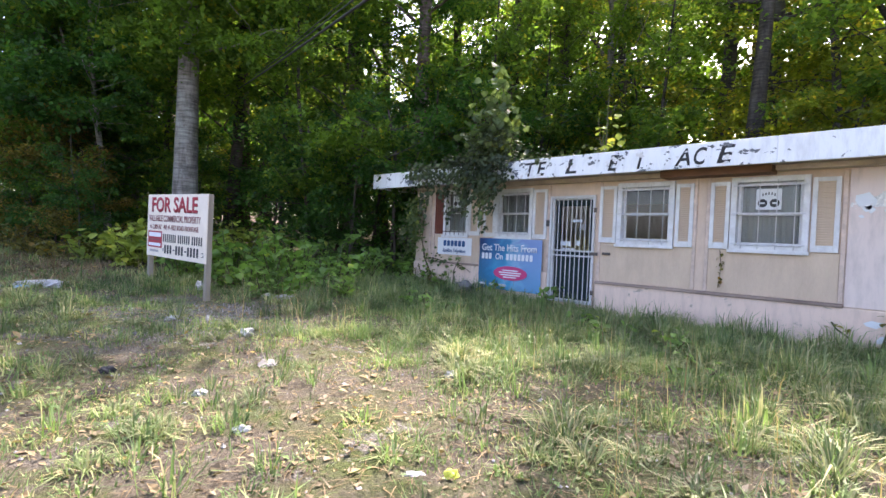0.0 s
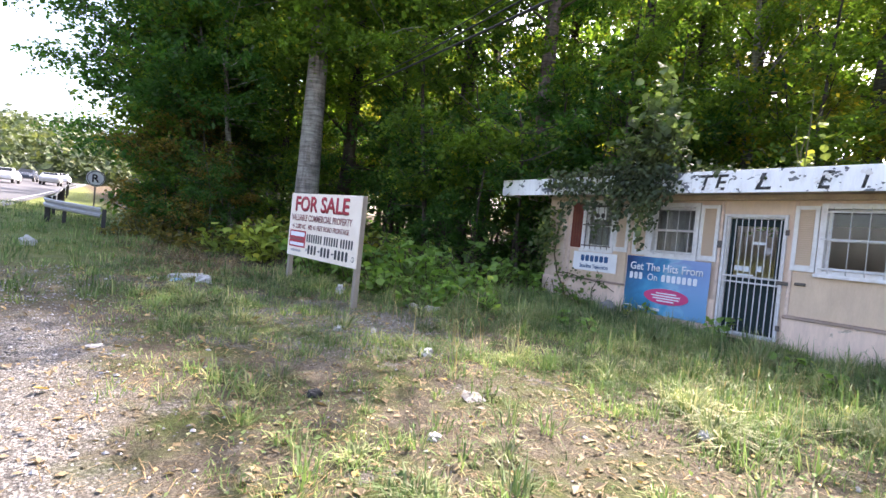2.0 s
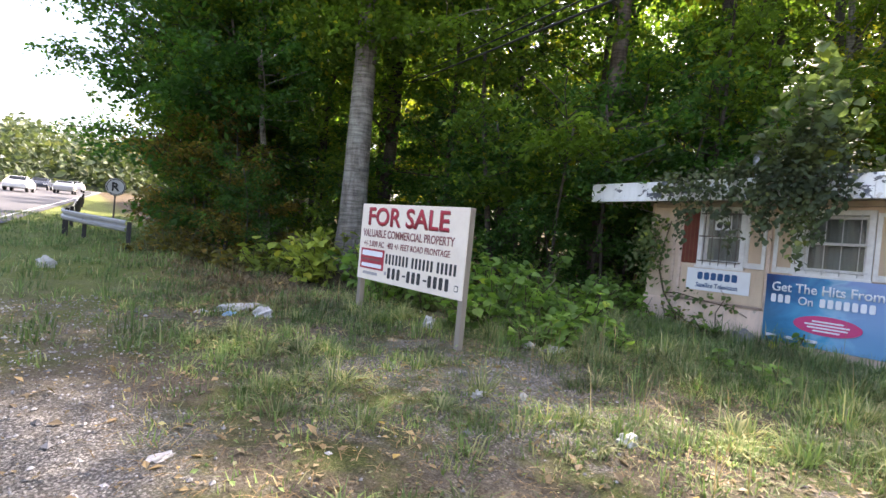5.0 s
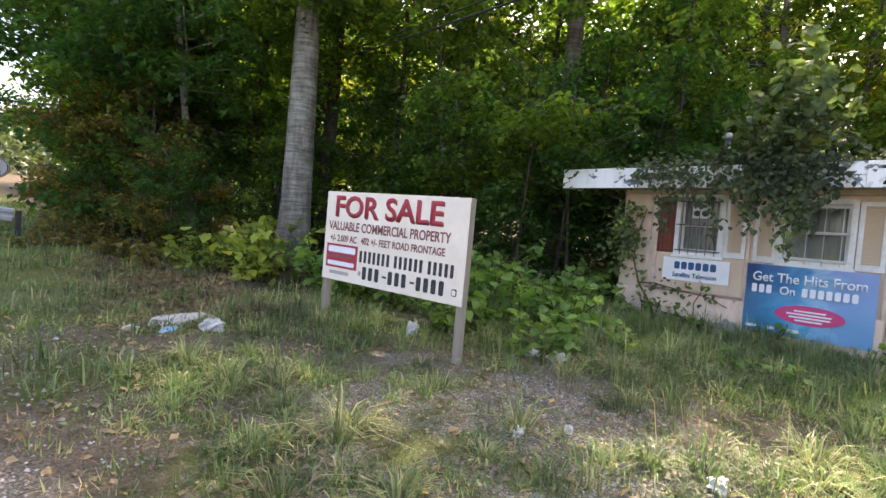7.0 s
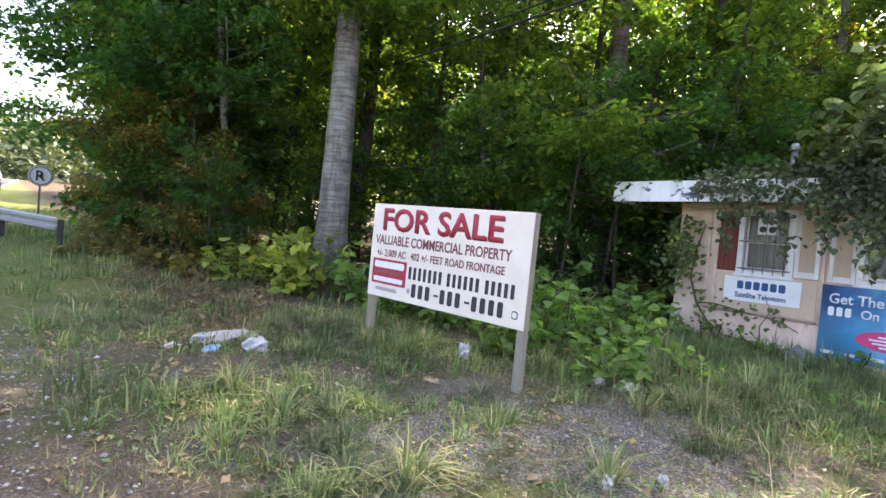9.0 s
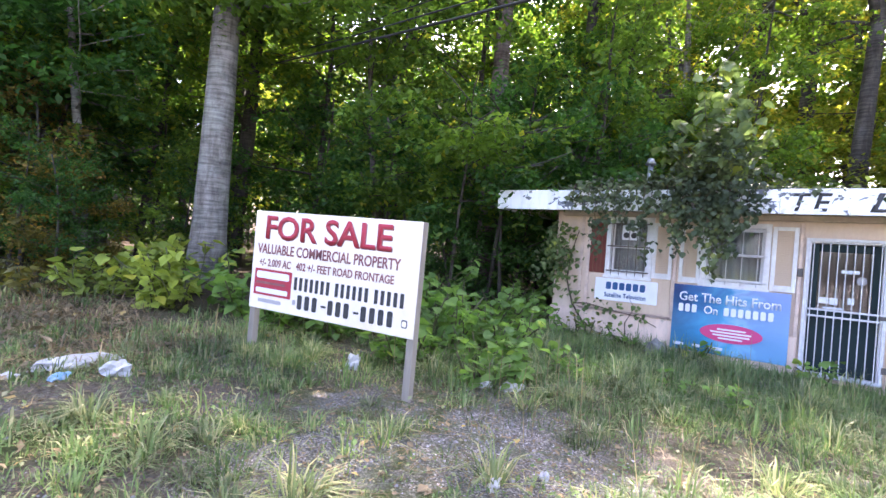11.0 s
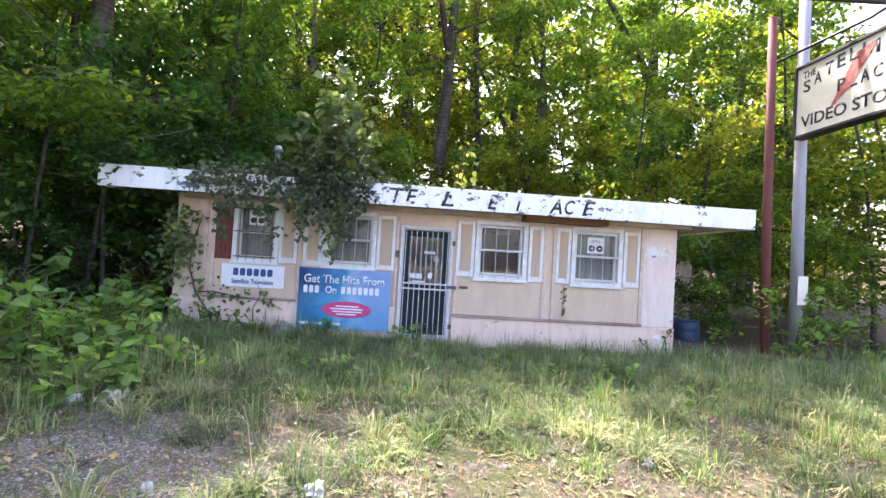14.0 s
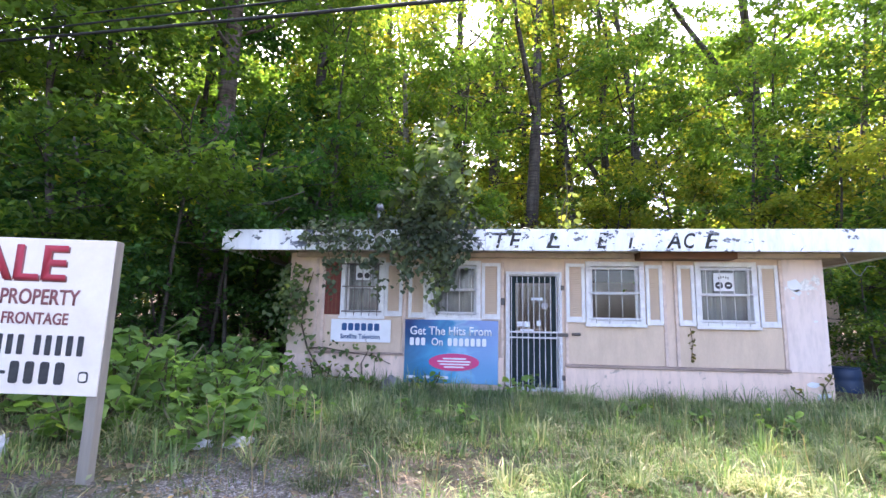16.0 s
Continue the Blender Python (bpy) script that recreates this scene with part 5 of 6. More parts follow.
for x, y in ((-50, 16), (-55, 21), (-61, 16), (-60, 25), (-46, 22), (-67, 20), (-52, 12), (-43, 18)):
    tree("tree", BACK, x, y, 37 * x, 1.0 + 0.03 * (y - 12), "tree far back in the wood")
for k in range(26):
    x = -54 + 3.3 * k
    tree("tree", BACKY if wr.uniform() < (0.25 if x < -12 else 0.6) else BACK, x + wr.normal(0, 0.8), 34 + 4 * (k % 2) + wr.normal(0, 1) - (9 if x < -40 else 0), wr.uniform(0, 360), wr.uniform(1.1, 1.35), "tree far back in the wood")
for x, y, s, me in ((-14.2, 8.2, 0.85, SLIM), (-17.6, 9.0, 1.0, SLIM), (-10.7, 12.4, 0.8, SLIM), (-20.8, 5.6, 1.0, SLIM), (-22.4, 2.6, 0.95, SLIM), (-24.8, 2.7, 0.9, SLIM), (-15.8, 9.8, 1.0, SLIM), (-21.0, 2.9, 0.8, SLIM),
                    (-10.6, 15.5, 0.85, SLIM), (-7.6, 17.6, 0.95, SLIM), (-1.6, 17.8, 0.95, SLIM), (1.6, 15.6, 0.8, SLIM), (6.5, 13.6, 0.9, SLIM), (4.2, 19.4, 1.1, SLIM), (10.4, 11.6, 0.9, SLIM), (-27.5, 5.0, 1.0, SLIM), (-21.3, 3.1, 0.85, SLIM), (-23.0, 3.2, 0.9, SLIM), (-24.2, 3.4, 0.85, SLIM)):
    tree("young_tree", me, x, y, wr.uniform(0, 360), s, "slim young tree with a leafy green crown", "tree", "young trees")

# understorey: along the wood's edge, beside and behind the shop
for x, y, me, s in ((-11.9, 9.6, UNDER, 0.80), (-13.2, 8.4, UNDER, 0.75), (-11.2, 11.6, UNDER, 0.9), (-14.9, 9.4, UNDER, 0.9), (-13.0, 11.5, UNDER, 1.0), (-17.3, 8.4, UNDER, 0.85),
                    (-20.6, 5.8, UNDER2, 0.95), (-22.6, 7.6, UNDER, 0.8), (-18.6, 5.6, UNDER2, 0.7), (-24.5, 4.6, UNDER, 0.95), (-20.6, 10.6, UNDER, 1.05), (-16.2, 12.3, UNDER, 1.1),
                    (-27.5, 6.2, UNDER, 1.1), (-31, 8.5, UNDER2, 1.2), (-24.0, 13.5, UNDER, 1.2), (-19.0, 15.5, UNDERY, 1.1), (-12.5, 16.5, UNDER, 1.1), (-9.5, 15.8, UNDER, 0.95),
                    (-7.0, 16.4, UNDER2, 1.1), (-2.0, 16.2, UNDERY, 0.85), (0.6, 17.3, UNDERY, 0.95), (3.4, 14.8, UNDERY, 0.9), (5.2, 12.9, UNDER2, 1.1), (6.6, 11.3, UNDERY, 0.9),
                    (8.6, 12.6, UNDERY, 1.1), (4.6, 17.2, UNDER, 1.2), (1.6, 12.4, UNDER2, 0.62), (4.7, 10.9, UNDER2, 0.65), (9.5, 9.5, UNDER, 1.0), (12.5, 12, UNDERY, 1.2), (-34, 12, UNDER, 1.2),
                    (-8.0, 19.5, UNDERY, 1.1), (-4.5, 20.5, UNDERY, 1.0), (-15.5, 19.5, UNDERY, 1.2), (-22.5, 18.5, UNDER, 1.3), (8.5, 17.5, UNDERY, 1.2), (-28.5, 17.5, UNDERY, 1.3), (0.8, 21.0, UNDERY, 1.1), (-12.6, 14.2, UNDER, 0.9), (-11.0, 18.0, UNDER, 1.2), (-14.2, 17.4, UNDER, 1.2), (-18, 22, UNDER, 1.4), (-12, 27, UNDER, 1.5), (-6, 27, UNDERY, 1.4), (0, 28, UNDERY, 1.4), (6, 25, UNDERY, 1.4), (-24, 25, UNDER, 1.4), (-31, 22, UNDER, 1.5), (11, 20, UNDERY, 1.4), (2.9, 12.2, UNDER, 0.55), (-21.0, 3.3, UNDER, 1.10), (-23.6, 3.1, UNDER, 1.15), (-25.6, 3.5, UNDER, 1.2), (-19.4, 2.4, UNDER, 0.5), (-20.6, 2.2, UNDER, 0.45), (-18.0, 2.8, UNDER, 0.42), (-17.4, 6.0, UNDER, 0.55), (-15.0, 16.2, UNDER, 1.0), (-20, 19.5, UNDER, 1.2), (-25.5, 20.5, UNDER, 1.3), (-18.6, 10.0, UNDER, 0.8), (-13.9, 13.0, UNDER, 0.75), (-11.6, 10.6, UNDER, 0.62), (-12.3, 8.7, UNDER, 0.5), (-15.4, 13.6, UNDER, 0.8), (-17.6, 12.6, UNDER, 0.9), (-10.6, 13.4, UNDER, 0.7), (-23.0, 3.0, UNDER, 1.2), (-25.6, 4.0, UNDER, 1.5), (-21.6, 3.4, UNDER, 1.2)):
    tree("understorey_tree", me, x, y, wr.uniform(0, 360), s, BUSH_T if me is not UNDERY else "understorey tree with yellow-green leaves coloured as if sunlit", "tree", "understorey trees")
for x, y, s in ((-19.3, 2.6, 0.70), (-20.8, 2.4, 0.80), (-18.4, 3.3, 0.5), (-22.8, 2.2, 0.95), (-21.4, 2.4, 0.85), (-23.6, 2.6, 1.0)):
    tree("vine_thicket", VINE, x, y, wr.uniform(0, 360), s, "thicket of vines turning brown and orange", "shrub", "vine thickets")


# ---- weeds, ivy and grass ----
def weed(name, x, y, h, w, count, size, mat, label, category="weed", group="broad-leaved weeds", seed=0, z0=None):
    rnd = np.random.RandomState(seed)
    base = gz(x, y) if z0 is None else z0
    e = thing(name, (x, y, base), label, category, group)
    stems, pos = [], []
    n = max(4, count // 14)
    for k in range(n):
        a, q = rnd.uniform(0, 2 * np.pi), w * math.sqrt(rnd.uniform(0, 1)) * 0.55
        s = limb((x + q * math.cos(a), y + q * math.sin(a), base - 0.03), (0.5 * math.cos(a), 0.5 * math.sin(a), 1), h * rnd.uniform(0.55, 1.05) * (1 - 0.35 * (q / w)), 0.008, rnd, 0.02, 5)
        stems.append(s)
        for j in range(count // n):
            i = 5 if j == 0 else rnd.randint(1, 6)
            pos.append(np.array(s[i][:3]) + rnd.normal(0, 0.07, 3))
    tagged(part("stalk", tube(stems, STEM_GREEN, "stalk", 4), STEM_GREEN, e), kind="stuff")
    part("leaves", leaves("leaves", pos, size, mat, BROAD, 0.25, 0.35, rnd), mat, e)
    return e


W = "broad-leaved green weeds in a low thicket"
sd_ = 100
for x, y, h, w, c, s in ((-10.3, 5.3, 1.15, 0.8, 240, 0.15), (-11.4, 5.9, 1.3, 0.9, 260, 0.15), (-9.6, 6.3, 0.8, 0.7, 180, 0.13), (-10.4, 7.2, 1.2, 0.9, 240, 0.14), (-12.6, 5.2, 1.2, 0.9, 260, 0.15),
                         (-8.7, 4.4, 0.55, 0.55, 120, 0.13), (-9.3, 5.2, 0.65, 0.6, 140, 0.13), (-9.9, 4.4, 0.7, 0.6, 150, 0.14), (-8.3, 5.4, 0.45, 0.5, 90, 0.11), (-11.2, 4.5, 0.85, 0.7, 180, 0.14),
                         (-12.4, 4.0, 0.8, 0.7, 170, 0.14), (-13.6, 4.4, 1.2, 0.8, 220, 0.17), (-14.6, 3.5, 1.25, 0.7, 200, 0.18), (-15.5, 4.0, 1.3, 0.7, 200, 0.18), (-15.9, 2.9, 0.9, 0.7, 140, 0.17), (-17.3, 3.0, 0.8, 0.8, 140, 0.16),
                         (-14.0, 6.2, 1.5, 1.0, 260, 0.16), (-12.2, 7.6, 1.5, 1.0, 260, 0.15), (-10.5, 8.6, 1.0, 0.7, 180, 0.13), (-15.6, 6.8, 1.4, 1.0, 220, 0.16), (-17.8, 4.9, 1.3, 0.8, 180, 0.16), (-10.9, 9.8, 1.3, 0.6, 200, 0.13)):
    weed("weed_clump", x, y, h, w, c, s * 1.2, LEAF_WEED if x > -13.8 else LEAF_WEED_PALE, W if x > -13.8 else "yellow-green broad-leaved weeds at the tree's foot", seed=sd_)
    sd_ += 1
for x, y, h, c in ((-6.9, 6.2, 0.38, 40), (-6.2, 6.0, 0.36, 34), (-3.1, 6.6, 0.38, 26), (-3.9, 7.0, 0.30, 22), (-2.3, 6.4, 0.40, 30), (-5.4, 8.45, 0.55, 40), (-8.2, 8.3, 0.6, 50), (-9.2, 8.4, 0.6, 60), (-7.1, 8.5, 0.5, 30), (-1.7, 5.4, 0.3, 24), (2.2, 11.0, 0.6, 60), (3.9, 10.4, 0.7, 70), (0.6, 11.2, 0.5, 40), (4.6, 9.3, 0.6, 60)):
    weed("weed_clump", x, y, h, 0.3, c, 0.12, LEAF_WEED, "single bright green broad-leaved weed in the grass", seed=sd_)
    sd_ += 1
for x, y, h in ((-18.8, 1.5, 0.7), (-17.6, 1.9, 0.6), (-20.2, 1.5, 0.8), (-19.5, 0.5, 0.6), (-16.6, 2.2, 0.7), (-19.4, 1.6, 1.0)):
    weed("brown_weed", x, y, h, 0.8, 150, 0.13, LEAF_VINE, "brownish leafy weeds at the wood's edge", "weed", "brown weeds", sd_)
    sd_ += 1
weed("climbing_weed", 3.05, 9.72, 2.1, 0.5, 180, 0.16, LEAF_WEED, "climbing weed with large leaves at the pole's foot", "weed", "", 300)
weed("spindly_weed", -0.45, 8.62, 1.0, 0.35, 40, 0.08, LEAF_VINE, "spindly reddish weed against the shop corner", "weed", "", 301)
weed("spindly_weed", -9.0, 8.66, 0.9, 0.4, 50, 0.08, LEAF_VINE, "thin brownish weed against the shop wall", "weed", "", 302)

# the ivy that hangs over the roof's edge
iv = np.random.RandomState(31)
ivy = thing("ivy", (-7.1, 8.6, 3.1), "dusty dark ivy hanging over the roof edge", "ivy")


def blob(n, cx, cy, cz, rx, ry, rz):
    p = iv.normal(0, 1, (n, 3))
    p /= np.linalg.norm(p, axis=1)[:, None]
    return p * (iv.uniform(0.05, 1.25, n) ** 0.6)[:, None] * np.array([rx, ry, rz]) + np.array([cx, cy, cz])


# a loose mat on the roof, the heap over the edge, and the curtain before the fascia
mat_x = iv.uniform(-10.0, -5.9, 620)
roof_mat = np.stack([mat_x, iv.uniform(8.2, 9.9, 620), 3.10 + np.abs(iv.normal(0, 0.16, 620)) * (0.6 + 0.5 * np.sin(2.3 * mat_x) ** 2)], 1)
heap = np.concatenate([blob(300, -7.15, 8.45, 3.25, 0.95, 0.5, 0.42), blob(180, -7.0, 8.3, 3.65, 0.65, 0.4, 0.35), blob(120, -7.9, 8.35, 3.2, 0.55, 0.35, 0.22), blob(80, -8.9, 8.3, 3.15, 0.7, 0.25, 0.10), blob(70, -5.7, 8.3, 3.13, 0.7, 0.15, 0.05), blob(40, -4.5, 8.35, 3.13, 0.8, 0.12, 0.04)])
part("leaves", leaves("leaves", np.concatenate([roof_mat, heap, heap + iv.normal(0, 0.08, heap.shape)]), 0.092, LEAF_IVY, BROAD, 0.5, 0.5, iv), LEAF_IVY, ivy)
strands, hung = [], []
for x_, low in ((-9.25, 2.78), (-8.98, 2.70), (-8.76, 1.95), (-8.62, 2.35), (-8.45, 2.62), (-8.22, 2.45), (-8.04, 1.85), (-7.86, 2.55), (-7.66, 2.50), (-7.52, 2.28), (-7.40, 1.98), (-7.28, 2.32), (-7.14, 2.38), (-7.02, 2.20), (-6.92, 1.72), (-6.82, 2.05), (-6.70, 2.18), (-6.58, 2.42), (-6.46, 2.55), (-6.30, 2.72)):
    z_, px, path = 3.22, x_, []
    lush = 1.0 if -7.6 < x_ < -6.5 else 0.55
    while z_ > low:
        y_ = 8.12 - 0.05 * lush + 0.02 * math.sin(9 * z_ + x_)
        path.append((px, y_, z_, 0.006))
        for j in range(4 if iv.uniform() < lush else 1):
            hung.append((px + iv.normal(0, 0.075), y_ + iv.normal(0, 0.05) - 0.02, z_ + iv.normal(0, 0.04)))
        px += iv.normal(0, 0.022)
        z_ -= 0.055
    strands.append(path)
hung = np.concatenate([np.array(hung), blob(170, -7.1, 8.08, 2.85, 0.62, 0.16, 0.36), blob(60, -8.1, 8.10, 2.95, 0.55, 0.10, 0.14), blob(40, -9.1, 8.13, 2.98, 0.5, 0.05, 0.10)])
part("hanging_leaves", leaves("hanging_leaves", hung, 0.088, LEAF_IVY, BROAD, 0.95, 0.4, iv, -1.57), LEAF_IVY, ivy, "grey-green leaves in a hanging curtain")
for path in strands:
    part("strand", tube([path], STEM, "strand", 4), STEM, ivy)


def sapling(name, label, foot, shoots, size, mat, seed, step=0.075):
    """Upright shoots with large single leaves set alternately along them."""
    rnd = np.random.RandomState(seed)
    e = thing(name, foot, label, "sapling", "saplings on the roof")
    paths, at = [], []
    for tip in shoots:
        f, t_ = np.array(foot, float), np.array(tip, float)
        bow = np.array([rnd.normal(0, 0.08), rnd.normal(0, 0.06), 0])
        n_ = 9
        paths.append([(*(f + (t_ - f) * (k / n_) + bow * math.sin(math.pi * k / n_)), 0.016 * (1 - 0.8 * k / n_) + 0.003) for k in range(n_ + 1)])
        long = np.linalg.norm(t_ - f)
        for k in range(int(long * 0.8 / step)):
            u = 0.22 + 0.80 * k / (long * 0.8 / step)
            p = f + (t_ - f) * min(u, 1) + bow * math.sin(math.pi * min(u, 1))
            w = 0.05 + 0.12 * math.sin(math.pi * min(u, 0.97))
            for j in range(2):
                at.append(p + np.array([rnd.normal(0, w), rnd.normal(0, w), rnd.normal(0, 0.04)]))
    part("stem", tube(paths, STEM_GREEN, "stem", 5), STEM_GREEN, e)
    part("leaves", leaves("leaves", np.array(at), size, mat, BROAD, 0.55, 0.4, rnd, None), mat, e)
    return e


sapling("roof_sapling", "broad-leaved sapling growing up through the ivy", (-7.0, 8.6, 3.08), ((-6.98, 8.5, 5.38), (-6.78, 8.4, 4.95), (-7.25, 8.45, 4.75), (-6.45, 8.35, 4.60), (-7.60, 8.45, 4.35), (-6.20, 8.35, 4.15), (-7.85, 8.4, 3.95), (-6.9, 8.2, 4.35), (-7.2, 8.2, 4.1)), 0.20, LEAF_SAPLING, 51)
sapling("roof_sapling", "small yellow-green sapling on the flat roof", (-4.6, 8.95, 3.06), ((-4.55, 8.9, 4.52), (-4.40, 8.9, 4.15), (-4.75, 8.9, 3.95)), 0.13, LEAF_WEED_PALE, 52, 0.2)

wv = thing("wall_vine", (-9.5, 8.75, 0.4), "thin vine with small leaves climbing the shop wall", "vine")
st = [[(-9.0, 8.72, 0.3, 0.022), (-9.15, 8.76, 0.6, 0.02), (-9.40, 8.78, 0.95, 0.018), (-9.55, 8.80, 1.4, 0.015), (-9.5, 8.78, 1.9, 0.011), (-9.35, 8.75, 2.4, 0.008)],
      [(-9.40, 8.78, 0.95, 0.014), (-9.1, 8.78, 0.98, 0.012), (-8.6, 8.79, 0.9, 0.010), (-8.1, 8.79, 0.84, 0.008), (-7.8, 8.79, 0.7, 0.006)],
      [(-8.3, 8.72, 0.3, 0.010), (-8.35, 8.78, 0.7, 0.009), (-8.2, 8.79, 1.0, 0.006), (-8.3, 8.79, 1.15, 0.005)],
      [(-9.7, 8.74, 0.3, 0.012), (-9.75, 8.79, 0.6, 0.010), (-9.65, 8.80, 0.8, 0.006)],
      [(-9.15, 8.78, 0.62, 0.012), (-8.9, 8.79, 0.45, 0.010), (-8.5, 8.79, 0.42, 0.008)]]
part("stem", tube(st, STEM, "stem", 6), STEM, wv)
wp = np.concatenate([np.stack([iv.normal(-9.72, 0.22, 420), iv.uniform(8.50, 8.80, 420), iv.triangular(1.0, 2.1, 2.65, 420)], 1), np.stack([iv.uniform(-9.4, -7.9, 60), iv.uniform(8.70, 8.79, 60), iv.normal(0.9, 0.16, 60)], 1)])
part("leaves", leaves("leaves", wp, 0.088, LEAF_SAPLING, BROAD, 0.8, 0.5, iv, -1.57), LEAF_SAPLING, wv)
rr = [[(-2.45, 8.82, 1.47, 0.006), (-2.42, 8.825, 1.2, 0.005), (-2.46, 8.825, 0.9, 0.004)]]
cr = thing("wall_creeper", (-2.44, 8.82, 0.9), "dry creeper strand under a shop window", "vine")
part("stem", tube(rr, STEM, "stem", 5), STEM, cr)
part("leaves", leaves("leaves", np.stack([iv.normal(-2.43, 0.03, 26), np.full(26, 8.815), iv.uniform(0.88, 1.45, 26)], 1), 0.05, LEAF_VINE, BROAD, 0.9, 0.4, iv), LEAF_VINE, cr)


def cover(x, y):
    """How thickly the grass grows: thin on the gravel drive and on the bare patches."""
    n = np.sin(1.3 * x + 0.7) * np.sin(1.7 * y + 0.3) + 0.6 * np.sin(2.9 * x - 2.1 * y) + 0.5 * np.sin(4.7 * x + 3.9 * y + 2) + 0.35 * np.sin(8.3 * x - 6.1 * y)
    c = np.clip(0.40 + 0.28 * n, 0, 1)
    c = c * np.where(x > -8.7, np.clip((y + 0.65 - 0.03 * (x + 5)) / 1.3, 0.10, 1), 1)    # the drive
    c = c + 0.55 * np.clip((y - 3.6) / 2.5, 0, 1) * (x > -9.5)                 # thick before the shop
    bare = np.exp(-((x + 3.6) / 2.4) ** 2 - ((y - 1.9) / 1.3) ** 2)
    gravel = np.exp(-((x + 7.7) / 0.9) ** 2 - ((y - 2.9) / 0.9) ** 2)
    c = c * (1 - 0.85 * bare) * (1 - 0.92 * gravel)
    c = np.where((y > WY - 0.08) & (x > X0) & (x < X1), 0, c)
    return np.clip(c, 0, 1)


def blades(name, pos, h, mat, rnd, width=0.006, curl=0.5, ang=None):
    n = len(pos)
    a, b = rnd.uniform(0, 2 * np.pi, n) if ang is None else ang, np.abs(rnd.normal(curl, 0.5, n))
    d = np.stack([np.cos(a), np.sin(a), np.zeros(n)], 1)
    s = np.stack([-np.sin(a), np.cos(a), np.zeros(n)], 1) * (width * rnd.uniform(0.6, 1.5, n))[:, None]
    up = np.array([0, 0, 1.0])
    h = h[:, None]
    m = pos + d * h * 0.28 * b[:, None] + up * h * np.clip(0.72 - 0.22 * b[:, None], 0.12, 1)
    t = pos + d * h * (0.75 * b[:, None]) + up * h * np.clip(1.0 - 0.42 * b[:, None], 0.12, 1)
    v = np.stack([pos - s, pos + s, m - s * 0.8, m + s * 0.8, t], 1).reshape(-1, 3)
    f = np.array([(0, 1, 3), (0, 3, 2), (2, 3, 4)])[None] + (np.arange(n) * 5)[:, None, None]
    return raw_mesh(name, v, f.reshape(-1, 3), mat)


gr = np.random.RandomState(77)


def tufts(n, x0, x1, y0, y1, per, spread):
    x, y = gr.uniform(x0, x1, n), gr.uniform(y0, y1, n)
    keep = gr.uniform(0, 1, n) < cover(x, y)
    x, y = x[keep], y[keep]
    k = np.repeat(np.arange(len(x)), per)
    ox, oy = gr.normal(0, spread, len(k)), gr.normal(0, spread, len(k))
    px, py = x[k] + ox, y[k] + oy
    big = gr.gamma(3, 0.33, len(x))[k]
    return np.stack([px, py, ground_z(px, py) - 0.01], 1), big, np.arctan2(oy, ox) + gr.normal(0, 0.6, len(k))


P, big, turn = tufts(2100, -13.5, 3.5, 0.2, 8.75, 30, 0.060)
hh = (0.13 + 0.026 * np.clip(P[:, 1] - 2.0, 0, 5)) * np.clip(big, 0.5, 1.7) * gr.uniform(0.5, 1.3, len(P)) + 0.03
part("grass", blades("grass", P, hh, GRASS, gr, 0.0052, 1.0, turn), GRASS)
tagged(bpy.data.objects["grass"], "uneven green grass in tufts over the lot", "grass", kind="stuff")
# the low turf between the tufts: one sliver a blade
P, big, turn = tufts(20000, -13.5, 3.5, -0.6, 8.8, 10, 0.06)
n = len(P)
hh = ((0.045 + 0.010 * np.clip(P[:, 1] - 2.0, 0, 5)) * big * gr.uniform(0.6, 1.5, n) + 0.02)[:, None]
d = np.stack([np.cos(turn), np.sin(turn), np.zeros(n)], 1)
s = np.stack([-np.sin(turn), np.cos(turn), np.zeros(n)], 1) * gr.uniform(0.004, 0.009, n)[:, None]
bend = np.abs(gr.normal(0.6, 0.35, n))[:, None]
v = np.stack([P - s, P + s, P + hh * (d * bend + np.array([0, 0, 1.0]) * np.clip(1.15 - 0.5 * bend, 0.2, 1.1))], 1).reshape(-1, 3)
part("turf", raw_mesh("turf", v, np.arange(3 * n).reshape(-1, 3), GRASS), GRASS)
tagged(bpy.data.objects["turf"], "low patchy turf over the lot", "grass", kind="stuff")
P, big, turn = tufts(3000, -34, -9.5, -3.4, 3.6, 12, 0.10)
part("verge_grass", blades("verge_grass", P, 0.13 * big + 0.04, GRASS, gr, 0.008, 0.8, turn), GRASS)
tagged(bpy.data.objects["verge_grass"], "mown grass of the verge beside the road", "grass", kind="stuff")
P, big, turn = tufts(1000, 3.5, 9, 1, 10, 12, 0.05)
part("side_grass", blades("side_grass", P, 0.22 * big + 0.05, GRASS, gr, 0.006, 0.9, turn), GRASS)
tagged(bpy.data.objects["side_grass"], "long grass beside the pole sign", "grass", kind="stuff")
# long pale tufts, bent over, standing out of the turf
P, big, turn = tufts(560, -13.0, 3.4, 0.4, 8.6, 64, 0.050)
hh = (0.20 + 0.018 * np.clip(P[:, 1] - 2.0, 0, 5)) * np.clip(big, 0.5, 1.8) * gr.uniform(0.6, 1.3, len(P)) + 0.04
part("pale_grass", blades("pale_grass", P, hh, PALEGRASS, gr, 0.0056, 1.35, turn), PALEGRASS)
tagged(bpy.data.objects["pale_grass"], "long pale green grass tufts bent over", "grass", kind="stuff")
